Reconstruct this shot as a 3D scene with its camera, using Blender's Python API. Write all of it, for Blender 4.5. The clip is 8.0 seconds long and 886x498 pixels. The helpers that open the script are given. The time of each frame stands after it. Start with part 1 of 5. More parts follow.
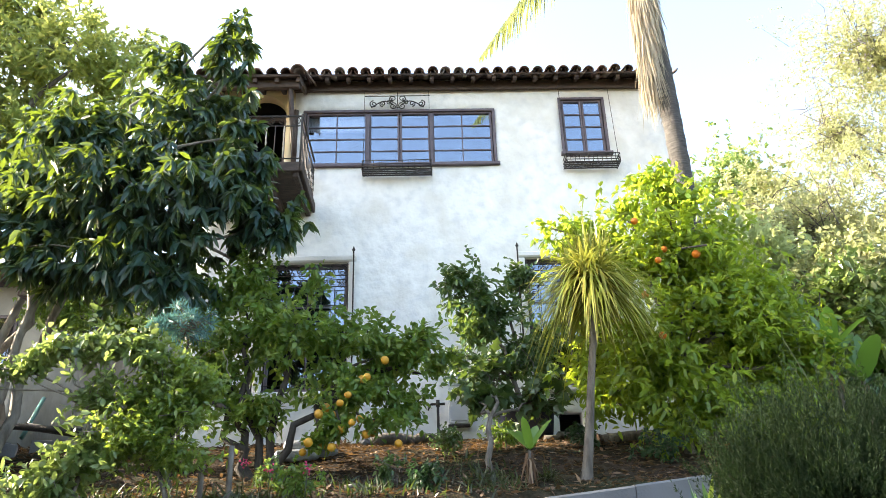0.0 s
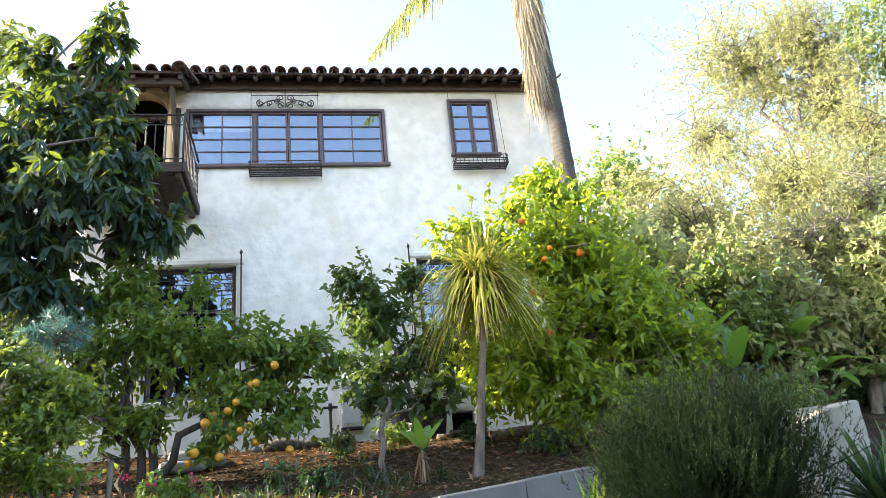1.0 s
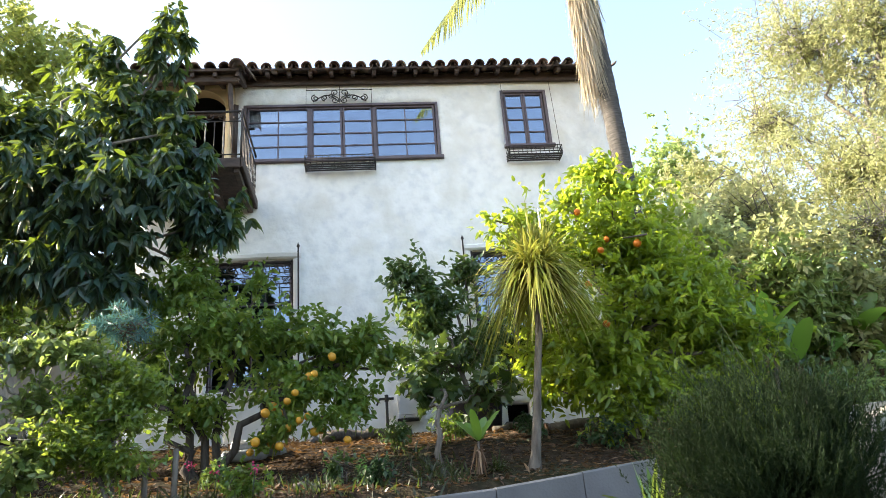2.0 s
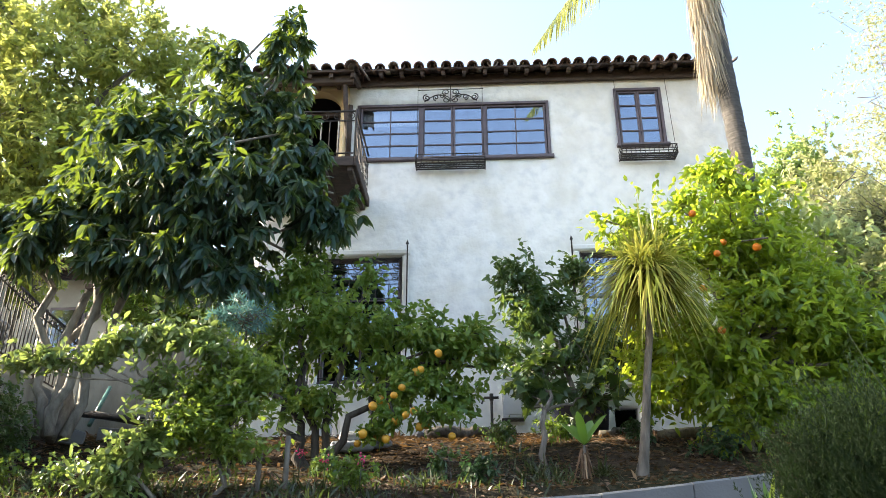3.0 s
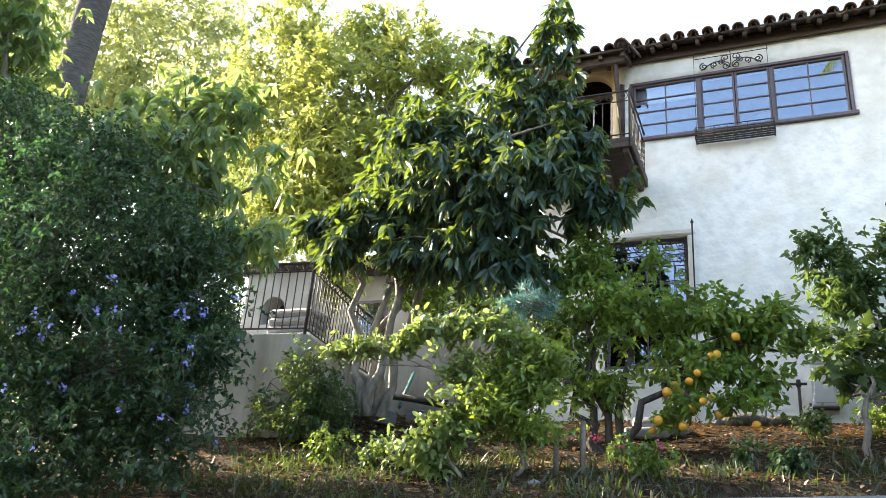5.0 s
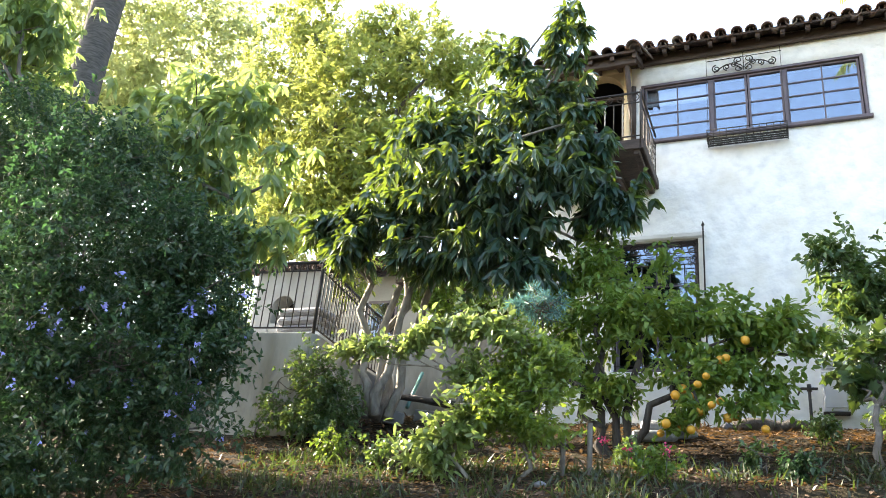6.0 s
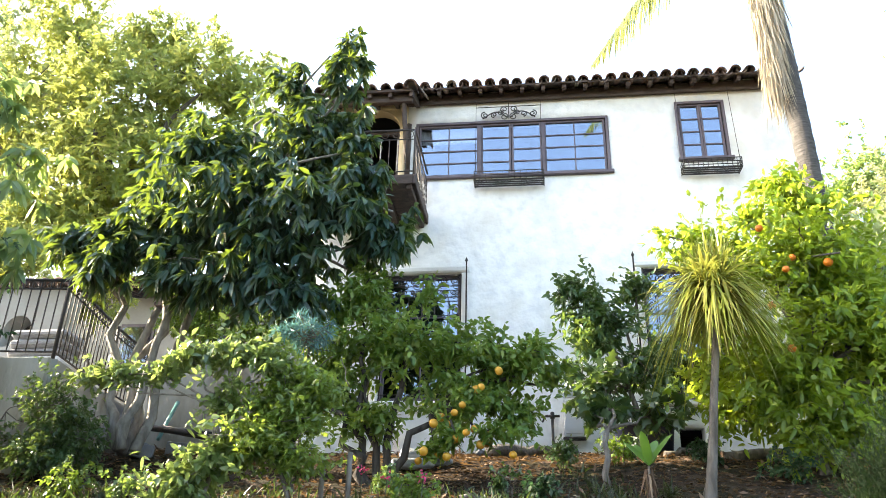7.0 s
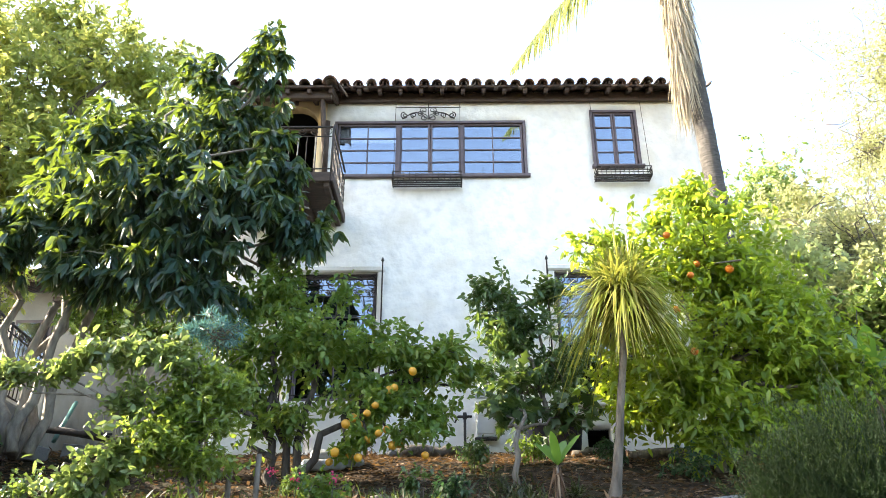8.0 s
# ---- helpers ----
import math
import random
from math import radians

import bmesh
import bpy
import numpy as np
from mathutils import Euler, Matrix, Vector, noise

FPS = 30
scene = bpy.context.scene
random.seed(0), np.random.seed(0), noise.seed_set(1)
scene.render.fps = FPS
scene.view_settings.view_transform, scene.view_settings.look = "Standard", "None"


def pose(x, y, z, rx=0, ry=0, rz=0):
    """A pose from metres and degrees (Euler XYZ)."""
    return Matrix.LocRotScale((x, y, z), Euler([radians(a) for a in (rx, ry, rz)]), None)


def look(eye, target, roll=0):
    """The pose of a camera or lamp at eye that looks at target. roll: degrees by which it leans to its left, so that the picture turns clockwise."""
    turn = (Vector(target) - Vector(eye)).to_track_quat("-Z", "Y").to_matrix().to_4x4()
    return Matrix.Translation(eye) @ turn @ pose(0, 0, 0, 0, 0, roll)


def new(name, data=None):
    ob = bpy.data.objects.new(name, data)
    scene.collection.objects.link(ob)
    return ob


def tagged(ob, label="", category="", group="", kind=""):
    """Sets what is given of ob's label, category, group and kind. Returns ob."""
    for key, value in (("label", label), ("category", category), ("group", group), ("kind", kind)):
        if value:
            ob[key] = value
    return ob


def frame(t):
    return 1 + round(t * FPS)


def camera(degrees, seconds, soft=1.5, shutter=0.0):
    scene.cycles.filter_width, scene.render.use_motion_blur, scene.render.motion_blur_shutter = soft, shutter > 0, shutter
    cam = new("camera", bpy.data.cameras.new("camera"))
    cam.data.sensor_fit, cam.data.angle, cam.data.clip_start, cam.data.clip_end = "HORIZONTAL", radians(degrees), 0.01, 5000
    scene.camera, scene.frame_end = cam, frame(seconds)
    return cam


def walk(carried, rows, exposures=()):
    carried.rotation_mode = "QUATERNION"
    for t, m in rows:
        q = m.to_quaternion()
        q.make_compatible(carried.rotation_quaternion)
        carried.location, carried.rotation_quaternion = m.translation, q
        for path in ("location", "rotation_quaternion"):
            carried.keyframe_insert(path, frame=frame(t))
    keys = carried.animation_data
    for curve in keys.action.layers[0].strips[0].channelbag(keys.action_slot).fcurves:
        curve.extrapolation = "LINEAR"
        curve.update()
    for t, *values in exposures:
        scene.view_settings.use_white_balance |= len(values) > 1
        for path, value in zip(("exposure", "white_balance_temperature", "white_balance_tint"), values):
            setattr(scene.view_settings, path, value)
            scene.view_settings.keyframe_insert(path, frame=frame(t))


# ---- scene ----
# camera: turns where it stands, a hand-held pan with a slight sway
EYE = (0.0, 0.0, -2.05)
cam = camera(60.0, 8.0, soft=0.8)
ROWS = [
    (0.0, -1.04, 23.42, 1.78, 0.000, 0.000, 0.000),
    (0.5, -7.84, 23.14, 5.07, 0.024, 0.001, 0.003),
    (1.0, -9.70, 22.92, 5.90, 0.028, -0.001, 0.008),
    (1.2, -9.82, 22.86, 6.17, 0.023, -0.005, 0.009),
    (2.3, -2.45, 22.72, 3.26, 0.010, 0.007, 0.003),
    (2.5, -0.45, 22.74, 2.21, 0.007, 0.005, 0.004),
    (3.0, 3.34, 23.03, 0.15, 0.007, 0.011, -0.002),
    (3.5, 4.53, 23.02, -0.48, -0.002, 0.003, -0.007),
    (4.0, 7.86, 22.58, -0.84, -0.027, -0.004, 0.000),
    (4.5, 17.87, 21.79, -2.79, -0.055, -0.011, 0.003),
    (4.7, 22.10, 21.42, -3.45, -0.067, -0.021, 0.002),
    (5.8, 27.27, 21.04, -5.47, -0.041, 0.002, -0.010),
    (6.0, 26.18, 21.16, -5.52, -0.037, 0.006, -0.010),
    (6.5, 17.34, 22.50, -2.79, -0.013, 0.012, -0.014),
    (7.0, 8.08, 24.24, -1.42, -0.010, 0.001, -0.003),
    (7.5, 3.88, 24.50, -0.42, -0.004, -0.001, 0.000),
    (8.0, 1.24, 24.35, 0.09, -0.015, 0.027, 0.003),
]


def stand(yaw, pitch, lean, dx, dy, dz):
    eye = Vector(EYE) + Vector((dx, dy, dz))
    a, p = radians(yaw), radians(pitch)
    return look(eye, eye + Vector((-math.sin(a) * math.cos(p), math.cos(a) * math.cos(p), math.sin(p))), -lean)


EXPOSURES = [(t, e, 7300, 10) for t, e in ((0.0, 2.66), (1.2, 2.5), (2.4, 2.32), (3.5, 2.4), (4.0, 2.42), (4.7, 2.52), (5.8, 2.74), (6.5, 2.89), (7.2, 2.87), (8.0, 2.8))]
walk(cam, [(r[0], stand(*r[1:])) for r in ROWS], EXPOSURES)

# ---- daylight: a sun to the left, just behind the plane of the front wall, and the sky ----
TO_SUN = Vector((-0.875, 0.09, 0.47)).normalized()
world = bpy.data.worlds.new("sky")
scene.world = world
world.use_nodes = True
wn = world.node_tree
sky = wn.nodes.new("ShaderNodeTexSky")
sky.sky_type = 'NISHITA'
sky.sun_disc = False
sky.sun_elevation = math.asin(TO_SUN.z)
sky.sun_rotation = math.atan2(TO_SUN.x, TO_SUN.y)
sky.air_density, sky.dust_density, sky.ozone_density = 1.0, 2.2, 1.2
wn.nodes["Background"].inputs["Strength"].default_value = 0.15
wn.links.new(sky.outputs[0], wn.nodes["Background"].inputs["Color"])
sun = new("sun", bpy.data.lights.new("sun", "SUN"))
sun.data.energy, sun.data.angle, sun.data.color = 4.6, radians(0.6), (1.0, 0.93, 0.80)
sun.matrix_world = look((0, 0, 40), Vector((0, 0, 40)) - TO_SUN)


# ---- materials ----
def mat(name, stops, scale=4.0, rough=0.8, bump=0.3, bump_scale=30.0, detail=6.0, metal=0.0, island=0.0, obrand=0.0,
        translucent=0.0, tcol=None, spec=0.5, stain=None, stain_scale=0.7, stretch=(1, 1, 1), depth=0.02, coat=0.0):
    """A procedural surface: noise of two sizes through a colour ramp, fine relief, optional stains, variation by piece, light through leaves."""
    m = bpy.data.materials.new(name)
    m.use_nodes = True
    t = m.node_tree
    N, L = t.nodes, t.links
    bs = N["Principled BSDF"]
    geo = N.new("ShaderNodeNewGeometry")
    mp = N.new("ShaderNodeMapping")
    mp.inputs["Scale"].default_value = stretch
    L.new(geo.outputs["Position"], mp.inputs["Vector"])
    no = N.new("ShaderNodeTexNoise")
    no.inputs["Scale"].default_value, no.inputs["Detail"].default_value = scale, detail
    L.new(mp.outputs[0], no.inputs["Vector"])
    fac = no.outputs[0]
    if island or obrand:
        src = geo.outputs["Random Per Island"] if island else N.new("ShaderNodeObjectInfo").outputs["Random"]
        mx = N.new("ShaderNodeMix")
        mx.inputs[0].default_value = island or obrand
        L.new(fac, mx.inputs[2])
        L.new(src, mx.inputs[3])
        fac = mx.outputs[0]
    rp = N.new("ShaderNodeValToRGB")
    el = rp.color_ramp.elements
    lo, hi = (0.05, 0.95) if (island or obrand) else (0.3, 0.7)
    while len(el) < len(stops):
        el.new(0.5)
    for i, c in enumerate(stops):
        el[i].position = lo + (hi - lo) * i / max(1, len(stops) - 1)
        el[i].color = (*c, 1)
    L.new(fac, rp.inputs[0])
    col = rp.outputs[0]
    if stain:
        n2 = N.new("ShaderNodeTexNoise")
        n2.inputs["Scale"].default_value, n2.inputs["Detail"].default_value = stain_scale, 8
        L.new(mp.outputs[0], n2.inputs["Vector"])
        r2 = N.new("ShaderNodeValToRGB")
        r2.color_ramp.elements[0].position, r2.color_ramp.elements[1].position = 0.48, 0.72
        L.new(n2.outputs[0], r2.inputs[0])
        m2 = N.new("ShaderNodeMix")
        m2.data_type = 'RGBA'
        L.new(r2.outputs[0], m2.inputs[0])
        L.new(col, m2.inputs[6])
        m2.inputs[7].default_value = (*stain, 1)
        col = m2.outputs[2]
    L.new(col, bs.inputs["Base Color"])
    bs.inputs["Roughness"].default_value, bs.inputs["Metallic"].default_value = rough, metal
    bs.inputs["Specular IOR Level"].default_value = spec
    bs.inputs["Coat Weight"].default_value = coat
    if bump:
        nb = N.new("ShaderNodeTexNoise")
        nb.inputs["Scale"].default_value, nb.inputs["Detail"].default_value = bump_scale, 8
        L.new(mp.outputs[0], nb.inputs["Vector"])
        bp = N.new("ShaderNodeBump")
        bp.inputs["Strength"].default_value, bp.inputs["Distance"].default_value = bump, depth
        L.new(nb.outputs[0], bp.inputs["Height"])
        L.new(bp.outputs[0], bs.inputs["Normal"])
    if translucent:
        tr = N.new("ShaderNodeBsdfTranslucent")
        hs = N.new("ShaderNodeMix")
        hs.data_type = 'RGBA'
        hs.inputs[0].default_value = 0.75
        L.new(col, hs.inputs[6])
        hs.inputs[7].default_value = (*(tcol or (0.35, 0.45, 0.05)), 1)
        L.new(hs.outputs[2], tr.inputs["Color"])
        ms = N.new("ShaderNodeMixShader")
        ms.inputs[0].default_value = translucent
        L.new(bs.outputs[0], ms.inputs[1])
        L.new(tr.outputs[0], ms.inputs[2])
        L.new(ms.outputs[0], N["Material Output"].inputs[0])
    return m


def glass(name, gloss, tint):
    """A clear pane: the dark room shows through, the sky is mirrored with a blue tint put in."""
    m = bpy.data.materials.new(name)
    m.use_nodes = True
    N, L = m.node_tree.nodes, m.node_tree.links
    N.remove(N["Principled BSDF"])
    fr, tp, gl, ms, ma = (N.new("ShaderNode" + k) for k in ("LayerWeight", "BsdfTransparent", "BsdfGlossy", "MixShader", "Math"))
    ma.operation = 'MULTIPLY_ADD'
    ma.inputs[1].default_value, ma.inputs[2].default_value = 0.5, gloss
    tp.inputs[0].default_value = (*tint, 1)
    # blue in the mirror colour deepens the reflected sky
    gl.inputs["Color"].default_value = (0.74, 0.85, 1.0, 1)
    gl.inputs["Roughness"].default_value = 0.03
    L.new(fr.outputs["Facing"], ma.inputs[0])
    L.new(ma.outputs[0], ms.inputs[0])
    L.new(tp.outputs[0], ms.inputs[1])
    L.new(gl.outputs[0], ms.inputs[2])
    L.new(ms.outputs[0], N["Material Output"].inputs[0])
    return m


STUCCO = mat("stucco", [(0.68, 0.685, 0.69), (0.79, 0.785, 0.77), (0.84, 0.835, 0.82)], 5.0, 0.95, 0.5, 8, detail=4, stain=(0.68, 0.66, 0.61), stain_scale=1.6, depth=0.05, spec=0.2)
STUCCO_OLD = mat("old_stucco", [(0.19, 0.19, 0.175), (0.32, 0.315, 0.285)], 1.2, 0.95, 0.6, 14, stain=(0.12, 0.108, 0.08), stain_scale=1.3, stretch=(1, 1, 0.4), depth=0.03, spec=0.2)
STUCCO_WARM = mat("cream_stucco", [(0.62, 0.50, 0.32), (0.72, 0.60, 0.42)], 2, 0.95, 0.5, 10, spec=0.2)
SURROUND = mat("surround_stucco", [(0.66, 0.66, 0.65), (0.76, 0.76, 0.74)], 2.5, 0.95, 0.5, 18, stain=(0.5, 0.48, 0.44), spec=0.2)
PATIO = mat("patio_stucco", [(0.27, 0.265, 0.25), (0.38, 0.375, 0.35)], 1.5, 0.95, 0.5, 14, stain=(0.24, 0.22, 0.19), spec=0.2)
CUSHION = mat("grey_cushion", [(0.16, 0.16, 0.18), (0.30, 0.30, 0.31)], 14, 0.95, 0.3, 60, stretch=(1, 1, 4))
TIMBER = mat("dark_timber", [(0.042, 0.029, 0.025), (0.095, 0.064, 0.052)], 5, 0.75, 0.5, 40, stretch=(1, 3, 3))
FRAME = mat("window_paint", [(0.085, 0.065, 0.078), (0.13, 0.105, 0.12)], 6, 0.55, 0.2, 50)
TILE = mat("clay_tile", [(0.05, 0.032, 0.028), (0.10, 0.055, 0.043), (0.17, 0.10, 0.08), (0.36, 0.32, 0.29)], 5, 0.85, 0.5, 25, obrand=0.75, stain=(0.06, 0.055, 0.05), stain_scale=3)
MORTAR = mat("mortar", [(0.45, 0.43, 0.40), (0.6, 0.58, 0.55)], 9, 0.95, 0.4, 40)
IRON = mat("wrought_iron", [(0.013, 0.012, 0.012), (0.04, 0.028, 0.024)], 12, 0.65, 0.4, 70)
IRON_PALE = mat("weathered_iron", [(0.30, 0.27, 0.25), (0.42, 0.38, 0.35)], 12, 0.7, 0.4, 70)
GLASS_DIM = glass("dull_glass", 0.03, (0.7, 0.7, 0.7))
GLASS = glass("window_glass", 0.17, (0.82, 0.84, 0.86))
GLASS_LOW = glass("lower_glass", 0.18, (0.7, 0.72, 0.75))
# near-black colour for the shade inside rooms, oven mouth and eave tiles
DARK = mat("painted_shade", [(0.02, 0.02, 0.022), (0.035, 0.034, 0.033)], 2, 0.95, 0)
BLIND = mat("pale_blind", [(0.72, 0.74, 0.76), (0.80, 0.81, 0.82)], 3, 0.9, 0.1)
WHITE_METAL = mat("white_metal", [(0.42, 0.45, 0.50), (0.52, 0.54, 0.58)], 4, 0.5, 0.1, 30, stain=(0.5, 0.48, 0.44))
SOIL = mat("soil_litter", [(0.014, 0.010, 0.007), (0.032, 0.022, 0.015), (0.062, 0.043, 0.03)], 7, 0.98, 1.0, 22, detail=12, spec=0.1, stain=(0.03, 0.035, 0.018), stain_scale=0.8, depth=0.05)
CONCRETE = mat("concrete", [(0.11, 0.113, 0.12), (0.165, 0.168, 0.175)], 3, 0.9, 0.4, 40, stain=(0.085, 0.085, 0.085), stain_scale=1.5)
BARK = mat("bark", [(0.065, 0.055, 0.047), (0.16, 0.14, 0.12)], 8, 0.95, 0.8, 30, stretch=(2, 2, 0.5), depth=0.03)
BARK_DARK = mat("dark_bark", [(0.028, 0.023, 0.02), (0.075, 0.062, 0.052)], 8, 0.95, 0.8, 30, stretch=(2, 2, 0.5), depth=0.03)
BARK_PALE = mat("pale_bark", [(0.13, 0.115, 0.10), (0.27, 0.245, 0.21)], 8, 0.9, 0.6, 30, stretch=(2, 2, 0.7), depth=0.02)
BARK_PALM = mat("palm_bark", [(0.042, 0.038, 0.036), (0.115, 0.105, 0.098)], 7, 0.95, 0.8, 22, stretch=(1, 1, 5), depth=0.03)
STRAW = mat("dead_fronds", [(0.28, 0.22, 0.15), (0.50, 0.43, 0.32), (0.68, 0.61, 0.50)], 5, 0.9, 0.2, 40, island=0.6, translucent=0.25, tcol=(0.55, 0.46, 0.32))
MULCH = mat("leaf_litter", [(0.035, 0.02, 0.013), (0.07, 0.042, 0.027), (0.12, 0.072, 0.045), (0.24, 0.175, 0.12)], 5, 0.9, 0, island=0.85, translucent=0.15, tcol=(0.4, 0.22, 0.08))


def leafmat(name, stops, tcol, tr=0.4, rough=0.4, spec=0.5, k=0.62):
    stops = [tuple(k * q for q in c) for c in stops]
    return mat(name, stops, 1.3, rough, 0, island=0.7, translucent=0.72 * tr, tcol=tcol, spec=spec)


L_MANGO = leafmat("mango_leaf", [(0.015, 0.052, 0.055), (0.028, 0.085, 0.080), (0.045, 0.11, 0.085), (0.10, 0.15, 0.065)], (0.50, 0.68, 0.05), 0.22, 0.38, 0.5, k=0.62)
L_YELLOW = leafmat("sunlit_leaf", [(0.04, 0.085, 0.025), (0.085, 0.15, 0.035), (0.17, 0.22, 0.05), (0.34, 0.30, 0.05)], (0.82, 0.86, 0.22), 0.58, k=0.85)
L_PALEGREEN = leafmat("pale_leaf", [(0.12, 0.16, 0.06), (0.20, 0.24, 0.09), (0.29, 0.31, 0.13)], (0.80, 0.84, 0.38), 0.66, k=1.2)
L_AVO = leafmat("avocado_leaf", [(0.04, 0.09, 0.05), (0.07, 0.13, 0.07), (0.12, 0.18, 0.08), (0.24, 0.22, 0.06)], (0.58, 0.74, 0.18), 0.55, 0.38, k=1.0)
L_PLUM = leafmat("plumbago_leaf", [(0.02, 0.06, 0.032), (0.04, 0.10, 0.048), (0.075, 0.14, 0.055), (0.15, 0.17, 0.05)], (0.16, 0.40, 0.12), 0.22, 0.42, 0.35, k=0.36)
L_SHRUB = leafmat("guava_leaf", [(0.05, 0.10, 0.03), (0.09, 0.16, 0.045), (0.15, 0.22, 0.07), (0.26, 0.29, 0.11)], (0.52, 0.66, 0.16), 0.42, 0.34, 0.8, k=0.8)
L_CITRUS = leafmat("citrus_leaf", [(0.025, 0.075, 0.018), (0.05, 0.12, 0.024), (0.10, 0.18, 0.04), (0.20, 0.21, 0.05)], (0.50, 0.68, 0.08), 0.42, 0.4, 0.4, k=0.88)
L_LIME = leafmat("lime_leaf", [(0.035, 0.09, 0.02), (0.07, 0.15, 0.028), (0.13, 0.22, 0.04), (0.24, 0.26, 0.05)], (0.58, 0.74, 0.09), 0.5, 0.34, 0.8, k=0.7)
L_ORANGE = leafmat("orange_leaf", [(0.025, 0.07, 0.014), (0.06, 0.13, 0.02), (0.12, 0.20, 0.03), (0.24, 0.26, 0.04)], (0.72, 0.86, 0.07), 0.62, 0.36, 0.6, k=0.95)
L_EUPH = leafmat("blue_green_leaf", [(0.05, 0.15, 0.16), (0.09, 0.23, 0.23), (0.14, 0.29, 0.24)], (0.2, 0.45, 0.35), 0.25, k=0.8)
L_DARK = leafmat("dark_leaf", [(0.015, 0.045, 0.022), (0.03, 0.075, 0.03), (0.06, 0.10, 0.03)], (0.36, 0.5, 0.08), 0.35, 0.36, 0.6, k=1.15)
L_FIG = leafmat("fig_leaf", [(0.025, 0.07, 0.03), (0.045, 0.10, 0.04), (0.07, 0.13, 0.045)], (0.28, 0.42, 0.06), 0.25)
L_BANANA = leafmat("banana_leaf", [(0.05, 0.14, 0.03), (0.09, 0.20, 0.04), (0.15, 0.26, 0.05)], (0.40, 0.66, 0.07), 0.45, 0.36, k=0.75)
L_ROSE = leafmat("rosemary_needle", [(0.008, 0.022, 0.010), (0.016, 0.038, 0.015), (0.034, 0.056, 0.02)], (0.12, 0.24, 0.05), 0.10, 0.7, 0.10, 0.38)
L_GRASSTREE = leafmat("strap_leaf", [(0.08, 0.13, 0.02), (0.16, 0.21, 0.03), (0.28, 0.28, 0.06), (0.42, 0.32, 0.09)], (0.62, 0.62, 0.10), 0.45, 0.42, k=0.82)
L_FROND = leafmat("hanging_frond", [(0.10, 0.14, 0.05), (0.18, 0.21, 0.07), (0.30, 0.29, 0.10)], (0.55, 0.60, 0.18), 0.45, k=0.9)
L_JACA = leafmat("feathery_leaf", [(0.16, 0.20, 0.07), (0.27, 0.28, 0.12), (0.38, 0.34, 0.20)], (0.66, 0.70, 0.30), 0.48, k=0.85)
L_LILAC = leafmat("lilac_flower", [(0.45, 0.42, 0.62), (0.6, 0.56, 0.75)], (0.7, 0.65, 0.85), 0.4, k=0.9)
L_BLUE = leafmat("blue_flower", [(0.25, 0.27, 0.72), (0.38, 0.40, 0.85)], (0.4, 0.42, 0.9), 0.3, k=0.9)
L_GRASS = leafmat("grass_blade", [(0.04, 0.08, 0.02), (0.08, 0.12, 0.03), (0.15, 0.16, 0.05)], (0.25, 0.38, 0.06), 0.25, k=0.15)
L_RED = leafmat("magenta_bract", [(0.45, 0.03, 0.10), (0.6, 0.05, 0.16)], (0.8, 0.1, 0.25), 0.3, k=0.9)
SACK = mat("woven_sack", [(0.22, 0.25, 0.30), (0.36, 0.39, 0.43)], 9, 0.8, 0.5, 60, stain=(0.14, 0.14, 0.14), stain_scale=4)
NAVY = mat("navy_plastic", [(0.012, 0.016, 0.04), (0.02, 0.026, 0.055)], 4, 0.5, 0.1)
FRUIT_Y = mat("grapefruit_skin", [(0.42, 0.19, 0.014), (0.55, 0.29, 0.028)], 6, 0.45, 0.25, 90, obrand=0.4, depth=0.004)
FRUIT_O = mat("orange_skin", [(0.52, 0.12, 0.008), (0.62, 0.18, 0.012)], 6, 0.45, 0.25, 90, obrand=0.4, depth=0.004)


# ---- building helpers ----
def add_box(bm, x0, x1, y0, y1, z0, z1, bev=0.0):
    """A box, its edges bevelled, added to bm."""
    r = bmesh.ops.create_cube(bm, size=1, matrix=Matrix.LocRotScale(((x0 + x1) / 2, (y0 + y1) / 2, (z0 + z1) / 2), None, (abs(x1 - x0), abs(y1 - y0), abs(z1 - z0))))
    if bev:
        es = list({e for v in r["verts"] for e in v.link_edges})
        bmesh.ops.bevel(bm, geom=es, offset=bev, segments=1, affect='EDGES')
    return bm


def box(*a, **k):
    return add_box(bmesh.new(), *a, **k)


def finish(name, bm, material, smooth=False):
    me = bpy.data.meshes.new(name)
    bm.to_mesh(me)
    bm.free()
    if smooth:
        me.polygons.foreach_set("use_smooth", [True] * len(me.polygons))
    me.materials.append(material)
    return me


def part(name, bm, material, parent, label="", smooth=False):
    """Links a bmesh (or a ready mesh) as one mesh object under a thing or a part."""
    me = bm if isinstance(bm, bpy.types.Mesh) else finish(name, bm, material, smooth)
    ob = new(name, me)
    ob.parent = parent
    if label:
        ob["label"] = label
    return ob


def thing(name, label, category, at=(0, 0, 0), group="", kind=""):
    ob = new(name)
    ob.location = at
    ob.empty_display_size = 0.1
    return tagged(ob, label, category, group, kind)


def mesh_thing(name, bm, material, label, category, group="", kind="", smooth=False):
    return tagged(new(name, finish(name, bm, material, smooth)), label, category, group, kind)


